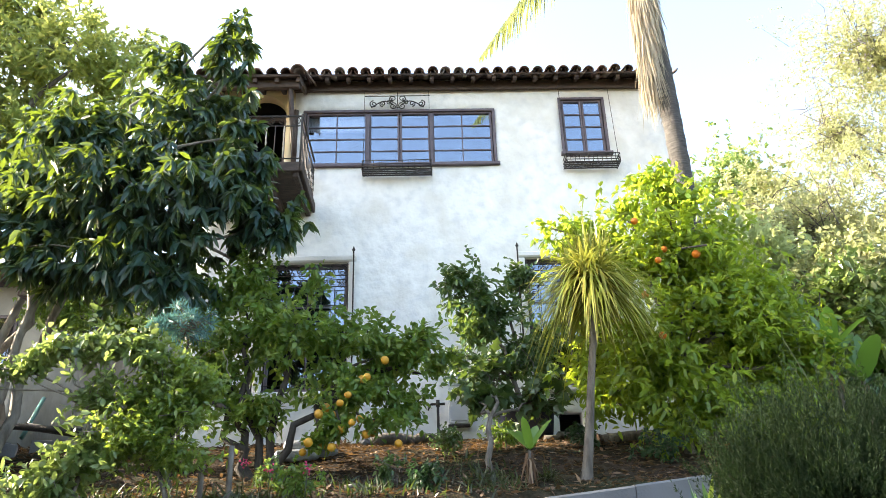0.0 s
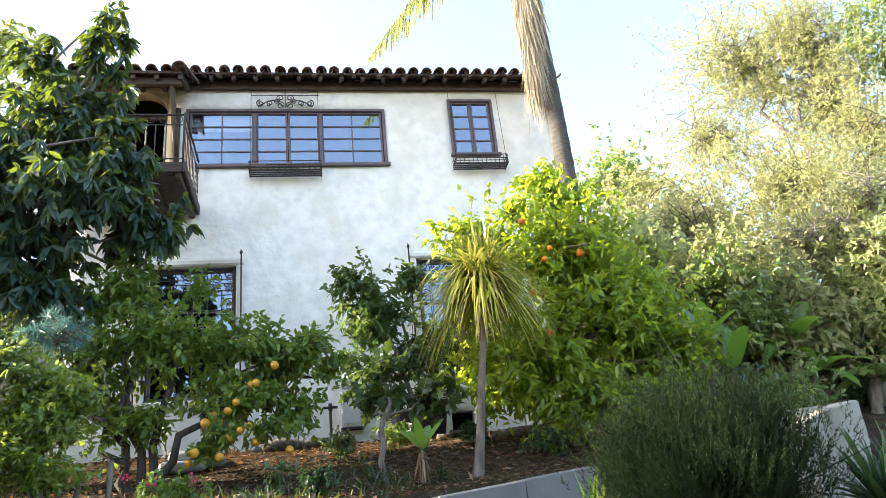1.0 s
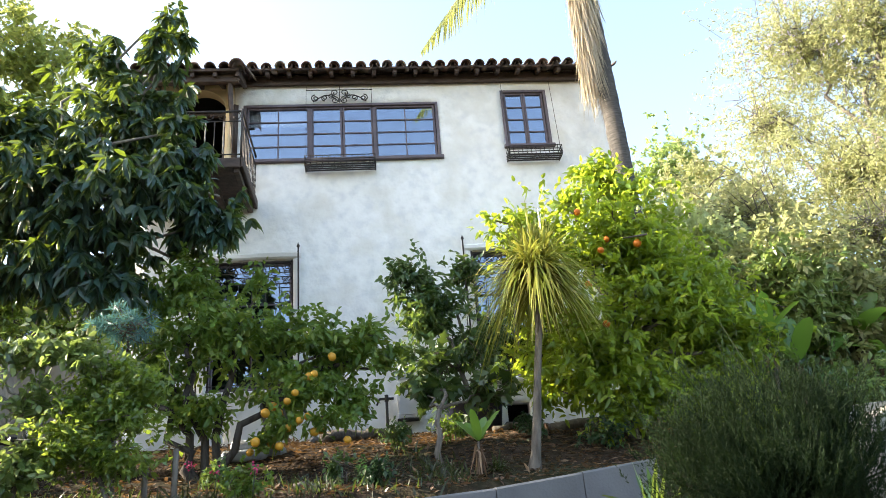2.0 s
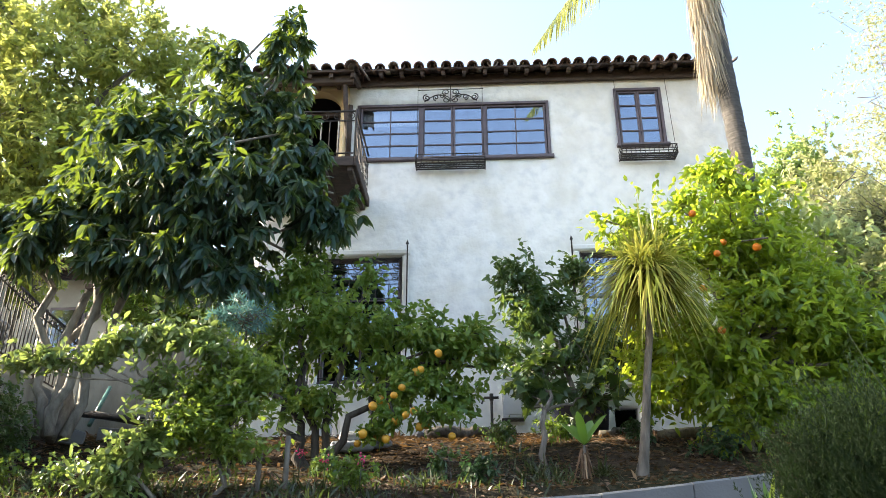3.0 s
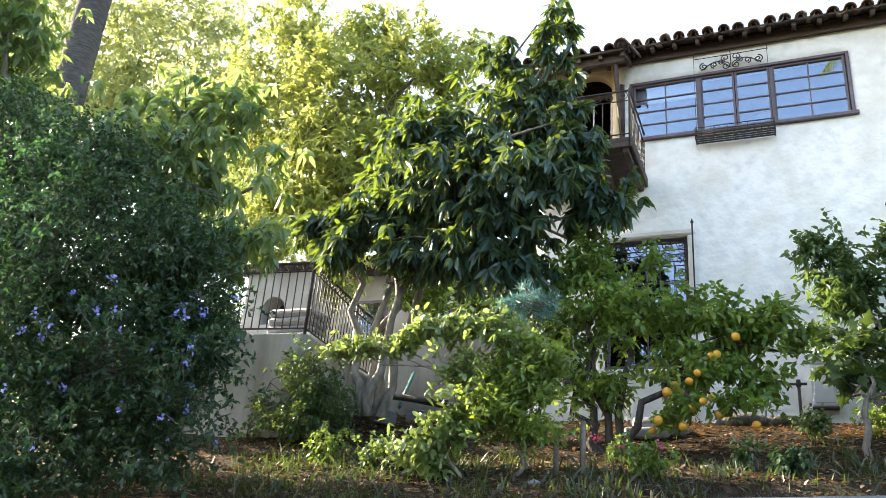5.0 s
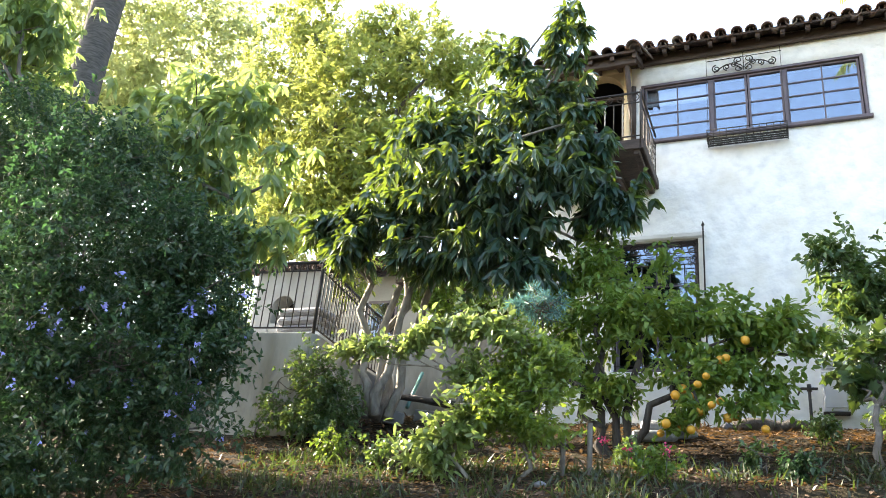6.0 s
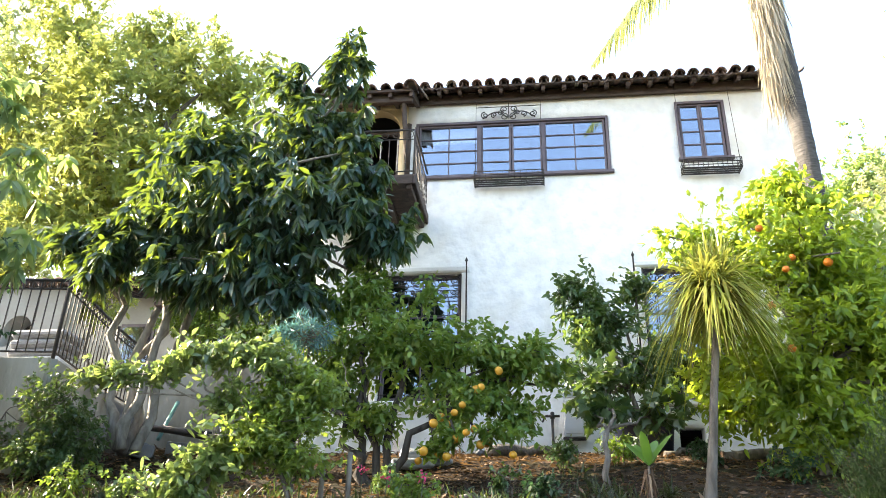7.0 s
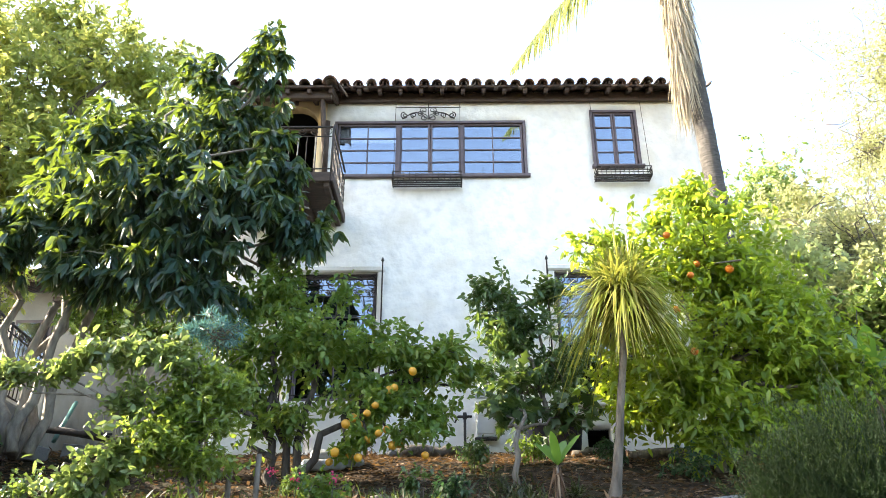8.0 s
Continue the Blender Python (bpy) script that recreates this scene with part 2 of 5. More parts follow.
def raw_mesh(name, verts, faces, counts, material, smooth=False):
    """A mesh from arrays: verts (n, 3), faces as one flat row of indices, counts: corners of each face."""
    me = bpy.data.meshes.new(name)
    counts = np.asarray(counts, np.int32)
    me.vertices.add(len(verts))
    me.vertices.foreach_set("co", np.asarray(verts, np.float32).ravel())
    me.loops.add(len(faces))
    me.loops.foreach_set("vertex_index", np.asarray(faces, np.int32))
    me.polygons.add(len(counts))
    me.polygons.foreach_set("loop_start", np.concatenate([[0], np.cumsum(counts)[:-1]]).astype(np.int32))
    me.update(calc_edges=True)
    me.validate()
    if smooth:
        me.polygons.foreach_set("use_smooth", [True] * len(me.polygons))
    me.materials.append(material)
    return me


def tubes(name, lines, material, sides=7):
    """Tapered limbs: each line is a list of (x, y, z, radius). One mesh."""
    V, Fc, C = [], [], []
    for line in lines:
        pts = np.array([q[:3] for q in line], float)
        base = len(V)
        n = len(pts)
        for i, p in enumerate(pts):
            d = pts[min(i + 1, n - 1)] - pts[max(i - 1, 0)]
            d /= np.linalg.norm(d) + 1e-9
            a = np.cross(d, (0.31, 0.92, 0.22))
            a /= np.linalg.norm(a) + 1e-9
            b = np.cross(d, a)
            for k in range(sides):
                w = 2 * math.pi * k / sides
                V.append(p + line[i][3] * (a * math.cos(w) + b * math.sin(w)))
        for i in range(n - 1):
            for k in range(sides):
                k2 = (k + 1) % sides
                Fc += [base + i * sides + k, base + i * sides + k2, base + (i + 1) * sides + k2, base + (i + 1) * sides + k]
                C.append(4)
        Fc += [base + (n - 1) * sides + k for k in range(sides)]
        C.append(sides)
        Fc += [base + k for k in reversed(range(sides))]
        C.append(sides)
    return raw_mesh(name, V, Fc, C, material, True)


def bend(p0, p1, r0, r1, n=5, sag=0.15, rng=None):
    """A limb from p0 to p1 with a wandering line."""
    p0, p1 = np.array(p0, float), np.array(p1, float)
    d = np.linalg.norm(p1 - p0)
    out = []
    for i in range(n + 1):
        f = i / n
        w = rng.normal(0, 0.045 * d, 3) if rng is not None and 0 < i < n else 0
        p = p0 + (p1 - p0) * f + w + np.array((0, 0, sag * d * math.sin(math.pi * f)))
        out.append((*p, r0 + (r1 - r0) * f))
    return out


def unit(a):
    return a / (np.linalg.norm(a, axis=-1, keepdims=True) + 1e-9)


# leaf outlines: along the leaf, across it, and lift
LANCE = (np.array([[0, 0, 0], [.3, 1, .18], [.3, 0, 0], [.3, -1, .18], [.7, .8, .14], [.7, 0, 0], [.7, -.8, .14], [1, 0, 0]]),
         [[0, 2, 1], [0, 3, 2], [1, 2, 5, 4], [2, 3, 6, 5], [4, 5, 7], [5, 6, 7]])
SMALL = (np.array([[0, 0, 0], [.45, 1, .2], [.5, 0, 0], [.45, -1, .2], [1, 0, 0]]), [[0, 2, 1], [0, 3, 2], [1, 2, 4], [2, 3, 4]])
STRAP = (np.array([[0, 1, 0], [0, -1, 0], [.35, .9, 0], [.35, -.9, 0], [.7, .6, 0], [.7, -.6, 0], [1, 0, 0]]), [[0, 1, 3, 2], [2, 3, 5, 4], [4, 5, 6]])
LOBED = (np.array([[0, 0, 0], [.25, .9, .1], [.42, .42, .02], [.62, .85, .12], [.68, .32, .02], [1, 0, -.02], [.68, -.32, .02], [.62, -.85, .12], [.42, -.42, .02], [.25, -.9, .1], [.45, 0, 0]]),
         [[0, 10, 2, 1], [2, 10, 4, 3], [4, 10, 5], [10, 6, 5], [8, 7, 6, 10], [9, 8, 10, 0]])


def leaf_mesh(name, pos, way, up, length, width, shape, material, droop=0.0, rng=None):
    """Many leaves as one mesh, each an island: pos, way and up are (n, 3) rows."""
    tv, tf = shape
    n = len(pos)
    way = unit(way)
    side = unit(np.cross(way, up))
    nor = np.cross(side, way)
    length, width = np.broadcast_to(length, n)[:, None], np.broadcast_to(width, n)[:, None]
    V = np.empty((n, len(tv), 3))
    dr = np.broadcast_to(droop, n)[:, None]
    for i, (a, s, l) in enumerate(tv):
        V[:, i] = pos + way * length * a + side * width * s * 0.5 + nor * width * l
        V[:, i, 2] -= (dr * length * a * a)[:, 0]
    flat = np.array([q for f in tf for q in f])
    Fc = (np.arange(n)[:, None] * len(tv) + flat[None]).ravel()
    return raw_mesh(name, V.reshape(-1, 3), Fc, np.tile([len(f) for f in tf], n), material)


def twig_tips(lobes, n, rng, gap=0.0, gap_scale=1.6, shell=0.5):
    """Points where twigs end: in the outer part of each lobe, fewer where the noise leaves gaps."""
    w = np.array([q[3] * q[3] * q[4] for q in lobes]) ** 0.75
    out, cen = [], []
    which = rng.choice(len(lobes), size=n * 3, p=w / w.sum())
    for k in which:
        x, y, z, a, b = lobes[k][:5]
        d = unit(rng.normal(size=3))
        r = shell + (1 - shell) * rng.random() ** 0.7
        r *= 1 + 0.42 * noise.noise(Vector(d) * 2.3 + Vector((k * 3.1, 0, 0))) + 0.25 * noise.noise(Vector(d) * 5.5 + Vector((0, k * 2.7, 0)))
        if rng.random() < 0.24:
            r *= rng.uniform(1.1, 1.6)
        p = np.array((x, y, z)) + d * r * np.array((a, 0.8 * (a + b) / 2, b))
        if noise.noise(Vector(p) * gap_scale) < gap - 0.35:
            continue
        out.append(p)
        cen.append(d)
        if len(out) >= n:
            break
    return np.array(out), np.array(cen)


def foliage(name, lobes, n, per, length, width, shape, material, rng, spread=0.9, droop=0.3, rise=0.15, twig=0.12, gap=0.0, gap_scale=1.6, shell=0.45, flat=0.1, rosette=False):
    """A crown: twigs with leaves round them, or with a hanging rosette at each tip. Returns the mesh and the twig tips."""
    tips, outw = twig_tips(lobes, n, rng, gap, gap_scale, shell)
    n = len(tips)
    tw = unit(outw + rng.normal(0, 0.45, (n, 3)) + (0, 0, rise))
    pos = np.repeat(tips, per, 0)
    twr = np.repeat(tw, per, 0)
    m = len(pos)
    pos = pos - twr * (rng.random((m, 1)) * twig)
    way = unit(twr * 0.5 + rng.normal(0, spread * 0.6, (m, 3)))
    if rosette:
        q = rng.uniform(0, 2 * math.pi, m)
        way = unit(np.stack([np.cos(q), np.sin(q), rng.uniform(-1.7, 0.15, m)], 1) + twr * 0.35)
    up = unit(rng.normal(0, 1 - flat, (m, 3)) + (0, 0, 1.0))
    ln = length * rng.uniform(0.6, 1.2, m)
    wd = width * rng.uniform(0.7, 1.2, m)
    return leaf_mesh(name, pos, way, up, ln, wd, shape, material, droop * rng.uniform(0.4, 1.5, m)), tips


def tree(name, label, category, base, fork, lobes, n, per, length, width, shape, leaf, bark, seed, r0=0.09, stems=None, twigs=40, **k):
    """A tree or shrub: trunk with limbs and twigs, and a crown of leaves."""
    rng = np.random.default_rng(seed)
    t = thing(name, label, category, base)
    me, tips = foliage("crown", lobes, n, per, length, width, shape, leaf, rng, **k)
    lines = []
    for s, (b, f) in enumerate(stems or [(base, fork)]):
        lines.append(bend((b[0], b[1], b[2] - 0.15), f, r0, r0 * 0.65, 5, 0.0, rng))
    forks = [f for _, f in (stems or [(base, fork)])]
    for L in lobes:
        f = min(forks, key=lambda q: (q[0] - L[0]) ** 2 + (q[1] - L[1]) ** 2 + (q[2] - L[2]) ** 2)
        c = np.array(L[:3]) - (0, 0, L[4] * 0.25)
        lines.append(bend(f, c, r0 * 0.55, r0 * 0.2, 5, 0.06, rng))
    cs = np.array([q[:3] for q in lobes])
    for i in rng.choice(len(tips), min(twigs, len(tips)), replace=False):
        c = cs[((cs - tips[i]) ** 2).sum(1).argmin()]
        c = c + rng.normal(0, 0.3, 3) * np.linalg.norm(tips[i] - c)
        lines.append(bend(c, tips[i], min(r0 * 0.17, 0.014), 0.004, 4, 0.03, rng))
    loc = Matrix.Translation(-Vector(base))
    tr = tubes("trunk", lines, bark)
    for q in (tr, me):
        q.transform(loc)
    part("trunk", tr, bark, t)
    part("crown", me, leaf, t)
    return t, tips


# ---- ground: one sheet, a garden slope that rises to the house and the hill behind ----
PROFILE_Y = [-60, -8, 0, 5, 6, 7, 8.5, 10, 11.5, 14, 20, 30, 60, 400]
PROFILE_Z = [-9, -4.2, -3.6, -2.25, -1.78, -1.42, -1.08, -0.52, -0.16, 0.2, 2.2, 6.0, 12.0, 22.0]


def ground_z(x, y):
    z = float(np.interp(y, PROFILE_Y, PROFILE_Z))
    if 4 < y < 14:
        z += 0.06 * noise.noise(Vector((x * 0.8, y * 0.8, 0))) + 0.02 * noise.noise(Vector((x * 3, y * 3, 5)))
    if x > -1.2 and y < 8.2:
        z -= 0.45 * min(1, (x + 1.2) / 1.2) * min(1, max(0, (7.55 + 0.2 * max(0, min(x, 2.8)) - y) / 0.25)) * min(1, max(0, (y - 3) / 2))
    if x < -4 and 7 < y < 12:
        z += 0.03 * (-4 - x)
    return z


gx = np.concatenate([[-400, -150, -60, -30, -20], np.arange(-14, 12.01, 0.25), [16, 22, 30, 60, 150, 400]])
gy = np.concatenate([[-60, -30, -15, -8, -4, 0, 2], np.arange(4, 14.01, 0.25), [16, 18, 20, 25, 30, 40, 60, 120, 250, 400]])
gv = [(x, y, ground_z(x, y)) for y in gy for x in gx]
gf = []
for j in range(len(gy) - 1):
    for i in range(len(gx) - 1):
        k = j * len(gx) + i
        gf += [k, k + 1, k + 1 + len(gx), k + len(gx)]
tagged(new("ground", raw_mesh("ground", gv, gf, [4] * (len(gf) // 4), SOIL, True)), "bare brown garden soil strewn with dry leaves, rising to the house", "ground", kind="structure")


# ---- the house ----
WALL_Y, WALL_T = 12.0, 0.24
house = thing("house", "two-storey white stucco house with clay tile eaves and iron window grilles", "house", (0, 12, -0.2))
HOUSE_AT = Vector((0, 12, -0.2))
house.rotation_euler = (0, 0, radians(0.8))


def hpart(name, bm, material, parent=None, label="", smooth=False):
    """A part of the house, given in world coordinates."""
    me = bm if isinstance(bm, bpy.types.Mesh) else finish(name, bm, material, smooth)
    me.transform(Matrix.Translation(-HOUSE_AT))
    ob = new(name, me)
    ob.parent = parent or house
    if label:
        ob["label"] = label
    return ob


def wall_mesh(x0, x1, z0, z1, holes, y=WALL_Y, t=WALL_T, step=0.25):
    """A wall with real openings: front, back and the reveals; the front slightly uneven."""
    xs = sorted({x0, x1, *[q for h in holes for q in h[:2] if x0 < q < x1], *[float(q) for q in np.arange(x0 + step, x1 - 0.05, step)]})
    zs = sorted({z0, z1, *[q for h in holes for q in h[2:] if z0 < q < z1], *[float(q) for q in np.arange(z0 + step, z1 - 0.05, step)]})
    bm = bmesh.new()
    grid = {}

    def vert(i, j, back):
        key = (i, j, back)
        if key not in grid:
            w = 0 if back else 0.010 * noise.noise(Vector((xs[i] * 1.1, 3.7, zs[j] * 1.1)))
            grid[key] = bm.verts.new((xs[i], y + t if back else y + w, zs[j]))
        return grid[key]

    def solid(i, j):
        if not (0 <= i < len(xs) - 1 and 0 <= j < len(zs) - 1):
            return False
        cx, cz = (xs[i] + xs[i + 1]) / 2, (zs[j] + zs[j + 1]) / 2
        return not any(h[0] < cx < h[1] and h[2] < cz < h[3] for h in holes)

    for i in range(len(xs) - 1):
        for j in range(len(zs) - 1):
            if not solid(i, j):
                continue
            for back in (False, True):
                q = [vert(i, j, back), vert(i + 1, j, back), vert(i + 1, j + 1, back), vert(i, j + 1, back)]
                bm.faces.new(q[::-1] if back else q)
            for di, dj, a, b in ((-1, 0, (i, j), (i, j + 1)), (1, 0, (i + 1, j + 1), (i + 1, j)), (0, -1, (i + 1, j), (i, j)), (0, 1, (i, j + 1), (i + 1, j + 1))):
                if not solid(i + di, j + dj):
                    bm.faces.new([vert(*a, False), vert(*b, False), vert(*b, True), vert(*a, True)])
    bmesh.ops.recalc_face_normals(bm, faces=bm.faces)
    return bm


W_BIG = (-2.25, 1.23, 4.79, 5.95)
W_RIGHT = (2.46, 3.29, 4.97, 6.17)
W_LOW1 = (-2.72, -1.38, 0.75, 2.93)
W_LOW2 = (1.60, 2.94, 0.75, 2.95)
CRAWL1 = (1.02, 1.55, -0.02, 0.30)
CRAWL2 = (1.95, 2.32, -0.02, 0.33)
DOOR = (-3.44, -2.58, 4.0, 6.32)
X0, XS, X1, ZT = -3.98, -2.43, 4.40, 6.62
hpart("wall", wall_mesh(XS, X1, -0.6, ZT, [W_BIG, W_RIGHT, W_LOW1, W_LOW2, CRAWL1, CRAWL2]), STUCCO, label="white hand-trowelled stucco front wall", smooth=True)
hpart("wall", wall_mesh(X0, XS, -0.6, 3.9, [W_LOW1]), STUCCO, smooth=True)
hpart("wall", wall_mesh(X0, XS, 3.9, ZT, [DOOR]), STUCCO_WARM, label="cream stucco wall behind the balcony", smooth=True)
hpart("wall", box(X0, X0 + 0.24, WALL_Y + WALL_T, 18, -0.6, ZT), STUCCO)
hpart("wall", box(X1 - 0.24, X1, WALL_Y + WALL_T, 18, -0.6, ZT), STUCCO)
hpart("wall", box(X0, X1, 18, 18.24, -0.6, ZT), STUCCO)
# rooms behind the openings, their shade painted in as near-black walls
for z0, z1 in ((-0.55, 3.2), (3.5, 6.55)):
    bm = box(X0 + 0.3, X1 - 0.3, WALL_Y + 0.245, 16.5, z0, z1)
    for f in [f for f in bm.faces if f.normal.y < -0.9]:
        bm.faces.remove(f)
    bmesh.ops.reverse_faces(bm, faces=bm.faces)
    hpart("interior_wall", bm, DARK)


def arch_top(x0, x1, zs, zt, y0, y1, n=14):
    """The two spandrels that turn a square opening into an arch."""
    bm = bmesh.new()
    r, cx = (x1 - x0) / 2, (x0 + x1) / 2
    for s in range(n):
        a, b = math.pi * s / n, math.pi * (s + 1) / n
        pa, pb = (cx + r * math.cos(a), zs + r * math.sin(a)), (cx + r * math.cos(b), zs + r * math.sin(b))
        rows = []
        for y in (y0, y1):
            rows.append([bm.verts.new((pa[0], y, pa[1])), bm.verts.new((pb[0], y, pb[1])), bm.verts.new((pb[0], y, zt)), bm.verts.new((pa[0], y, zt))])
        bm.faces.new(rows[0])
        bm.faces.new(rows[1][::-1])
        bm.faces.new([rows[0][0], rows[1][0], rows[1][1], rows[0][1]])
    bmesh.ops.remove_doubles(bm, verts=bm.verts, dist=1e-4)
    bmesh.ops.recalc_face_normals(bm, faces=bm.faces)
    return bm


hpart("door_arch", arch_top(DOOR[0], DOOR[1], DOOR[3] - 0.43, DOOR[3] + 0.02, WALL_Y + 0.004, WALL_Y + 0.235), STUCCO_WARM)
bm = bmesh.new()
add_box(bm, DOOR[0], DOOR[0] + 0.06, 12.12, 12.18, 4.0, 5.9)
add_box(bm, DOOR[1] - 0.06, DOOR[1], 12.12, 12.18, 4.0, 5.9)
add_box(bm, DOOR[0], DOOR[1], 12.12, 12.18, 5.84, 5.9)
hpart("door_frame", bm, TIMBER)


def window(hole, sections, rows=4, label="", depth=0.05, bar=0.02, pane_glass=None):
    """A timber window: outer frame, each leaf with its bars, each pane a glass of its own. sections: (x0, x1, columns)."""
    x0, x1, z0, z1 = hole
    y = WALL_Y + depth
    w = new("window")
    w.parent = house
    if label:
        w["label"] = label
    bm = bmesh.new()
    e = 0.034
    add_box(bm, x0 - 0.018, x0 + e, y - 0.07, y + 0.05, z0, z1, 0.006)
    add_box(bm, x1 - e, x1 + 0.018, y - 0.07, y + 0.05, z0, z1, 0.006)
    add_box(bm, x0 - 0.018, x1 + 0.018, y - 0.07, y + 0.05, z1 - e, z1 + 0.018, 0.006)
    add_box(bm, x0 - 0.05, x1 + 0.06, y - 0.12, y + 0.05, z0 - 0.03, z0 + e, 0.008)
    hpart("frame", bm, FRAME, w)
    for a, b, cols in sections:
        bm = bmesh.new()
        s = 0.036
        add_box(bm, a, a + s, y - 0.035, y + 0.03, z0 + e, z1 - e, 0.005)
        add_box(bm, b - s, b, y - 0.035, y + 0.03, z0 + e, z1 - e, 0.005)
        add_box(bm, a + s, b - s, y - 0.033, y + 0.03, z1 - e - s, z1 - e, 0.005)
        add_box(bm, a + s, b - s, y - 0.033, y + 0.03, z0 + e, z0 + e + s, 0.005)
        ix0, ix1, iz0, iz1 = a + s, b - s, z0 + e + s, z1 - e - s
        for c in range(1, cols):
            x = ix0 + (ix1 - ix0) * c / cols
            add_box(bm, x - bar / 2, x + bar / 2, y - 0.02, y + 0.02, iz0, iz1)
        for r in range(1, rows):
            z = iz0 + (iz1 - iz0) * r / rows
            add_box(bm, ix0, ix1, y - 0.018, y + 0.018, z - bar / 2, z + bar / 2)
        hpart("sash", bm, FRAME, w)
        for c in range(cols):
            for r in range(rows):
                px0, px1 = ix0 + (ix1 - ix0) * c / cols, ix0 + (ix1 - ix0) * (c + 1) / cols
                pz0, pz1 = iz0 + (iz1 - iz0) * r / rows, iz0 + (iz1 - iz0) * (r + 1) / rows
                bm = box(px0, px1, y - 0.003, y + 0.003, pz0, pz1)
                tilt = Matrix.Translation(((px0 + px1) / 2, y, (pz0 + pz1) / 2)) @ pose(0, 0, 0, random.uniform(-0.4, 0.4), 0, random.uniform(-0.4, 0.4)) @ Matrix.Translation((-(px0 + px1) / 2, -y, -(pz0 + pz1) / 2))
                bm.transform(tilt)
                hpart("pane", bm, pane_glass or GLASS, w).visible_shadow = False
    return w


window(W_BIG, [(-2.205, -1.10, 2), (-1.06, -0.51, 1), (-0.50, 0.05, 1), (0.09, 1.185, 2)], label="wide brown-framed casement window with blue sky in its small panes")
window(W_RIGHT, [(2.505, 2.872, 1), (2.878, 3.245, 1)], label="narrow brown-framed casement window in two leaves")
window(W_LOW1, [(-2.686, -1.414, 2)], 3, "tall lower window behind a scrolled iron grille", 0.12, 0.02, GLASS_LOW)
window(W_LOW2, [(1.634, 2.906, 2)], 3, "tall lower window behind a scrolled iron grille", 0.12, 0.02, GLASS_LOW)
# drawn blinds behind the top panes, and posts between the big window's leaves
hpart("blind", box(-2.2, -1.1, 12.16, 12.17, 5.60, 5.9), BLIND)
for x in (-1.08, 0.07):
    hpart("window_post", box(x - 0.025, x + 0.025, 11.965, 12.1, 4.82, 5.865), FRAME)


def surround(h, w=0.11):
    x0, x1, z0, z1 = h
    bm = bmesh.new()
    add_box(bm, x0 - w, x0 - 0.002, 11.955, 12.06, z0 - 0.02, z1 + 0.002, 0.02)
    add_box(bm, x1 + 0.002, x1 + w, 11.955, 12.06, z0 - 0.02, z1 + 0.002, 0.02)
    add_box(bm, x0 - w - 0.02, x1 + w + 0.02, 11.94, 12.06, z1 + 0.004, z1 + 0.12, 0.03)
    hpart("window_surround", bm, SURROUND)
    hpart("sill", box(x0 - w - 0.04, x1 + w + 0.04, 11.90, 12.10, z0 - 0.1, z0 - 0.022, 0.015), SURROUND)


surround(W_LOW1)
surround(W_LOW2)


def spiral(cx, cz, r, turns, y, start=0.0, sgn=1, n=26, rad=0.009):
    return [(cx + sgn * r * (1 - 0.8 * i / n) * math.cos(start + 2 * math.pi * turns * i / n), y, cz + r * (1 - 0.8 * i / n) * math.sin(start + 2 * math.pi * turns * i / n), rad) for i in range(n + 1)]


def grille(h):
    """A wrought iron grille: rods with spear tips, cross bars and scrolls."""
    x0, x1, z0, z1 = h
    y = 12.02
    bm_lines = []
    for x in (x0 + 0.02, x1 - 0.02):
        bm_lines.append([(x, y, z0, 0.014), (x, y, z1, 0.014)])
    for k in range(1, 6):
        x = x0 + (x1 - x0) * k / 6
        bm_lines.append([(x, y, z0, 0.008), (x, y, z1 - 0.42, 0.008)])
    for z in (z1 - 0.03, z1 - 0.22, z1 - 0.42, z1 - 0.75, z1 - 1.2, z0 + 0.1):
        bm_lines.append([(x0, y, z, 0.009), (x1, y, z, 0.009)])
    w = (x1 - x0) / 6
    for k in range(6):
        cx = x0 + w * (k + 0.5)
        bm_lines.append(spiral(cx, z1 - 0.125, w * 0.42, 1.7, y, math.pi / 2, 1 if k < 3 else -1))
        bm_lines.append(spiral(cx - w * 0.22, z1 - 0.33, w * 0.2, 1.4, y, -math.pi / 2, 1))
        bm_lines.append(spiral(cx + w * 0.22, z1 - 0.33, w * 0.2, 1.4, y, -math.pi / 2, -1))
    for sx in (x0 + w * 0.5, x1 - w * 0.5):
        bm_lines.append(spiral(sx, z1 - 0.62, w * 0.35, 1.5, y, 0, 1))
    hpart("grille", tubes("grille", bm_lines, IRON, 5), IRON, label="black wrought iron scroll grille")
    for x in (x0 - 0.13, x1 + 0.09):
        hpart("iron_rod", tubes("iron_rod", [[(x, 11.90, z0 - 0.2, 0.013), (x, 11.90, z1 + 0.17, 0.013), (x, 11.90, z1 + 0.19, 0.03), (x, 11.90, z1 + 0.26, 0.003)],
                                             [(x, 11.90, z1 - 0.1, 0.008), (x, 12.0, z1 - 0.1, 0.008)], [(x, 11.90, z0 + 0.2, 0.008), (x, 12.0, z0 + 0.2, 0.008)]], IRON, 6), IRON, label="iron rod with a spear tip")


grille(W_LOW1)
grille(W_LOW2)


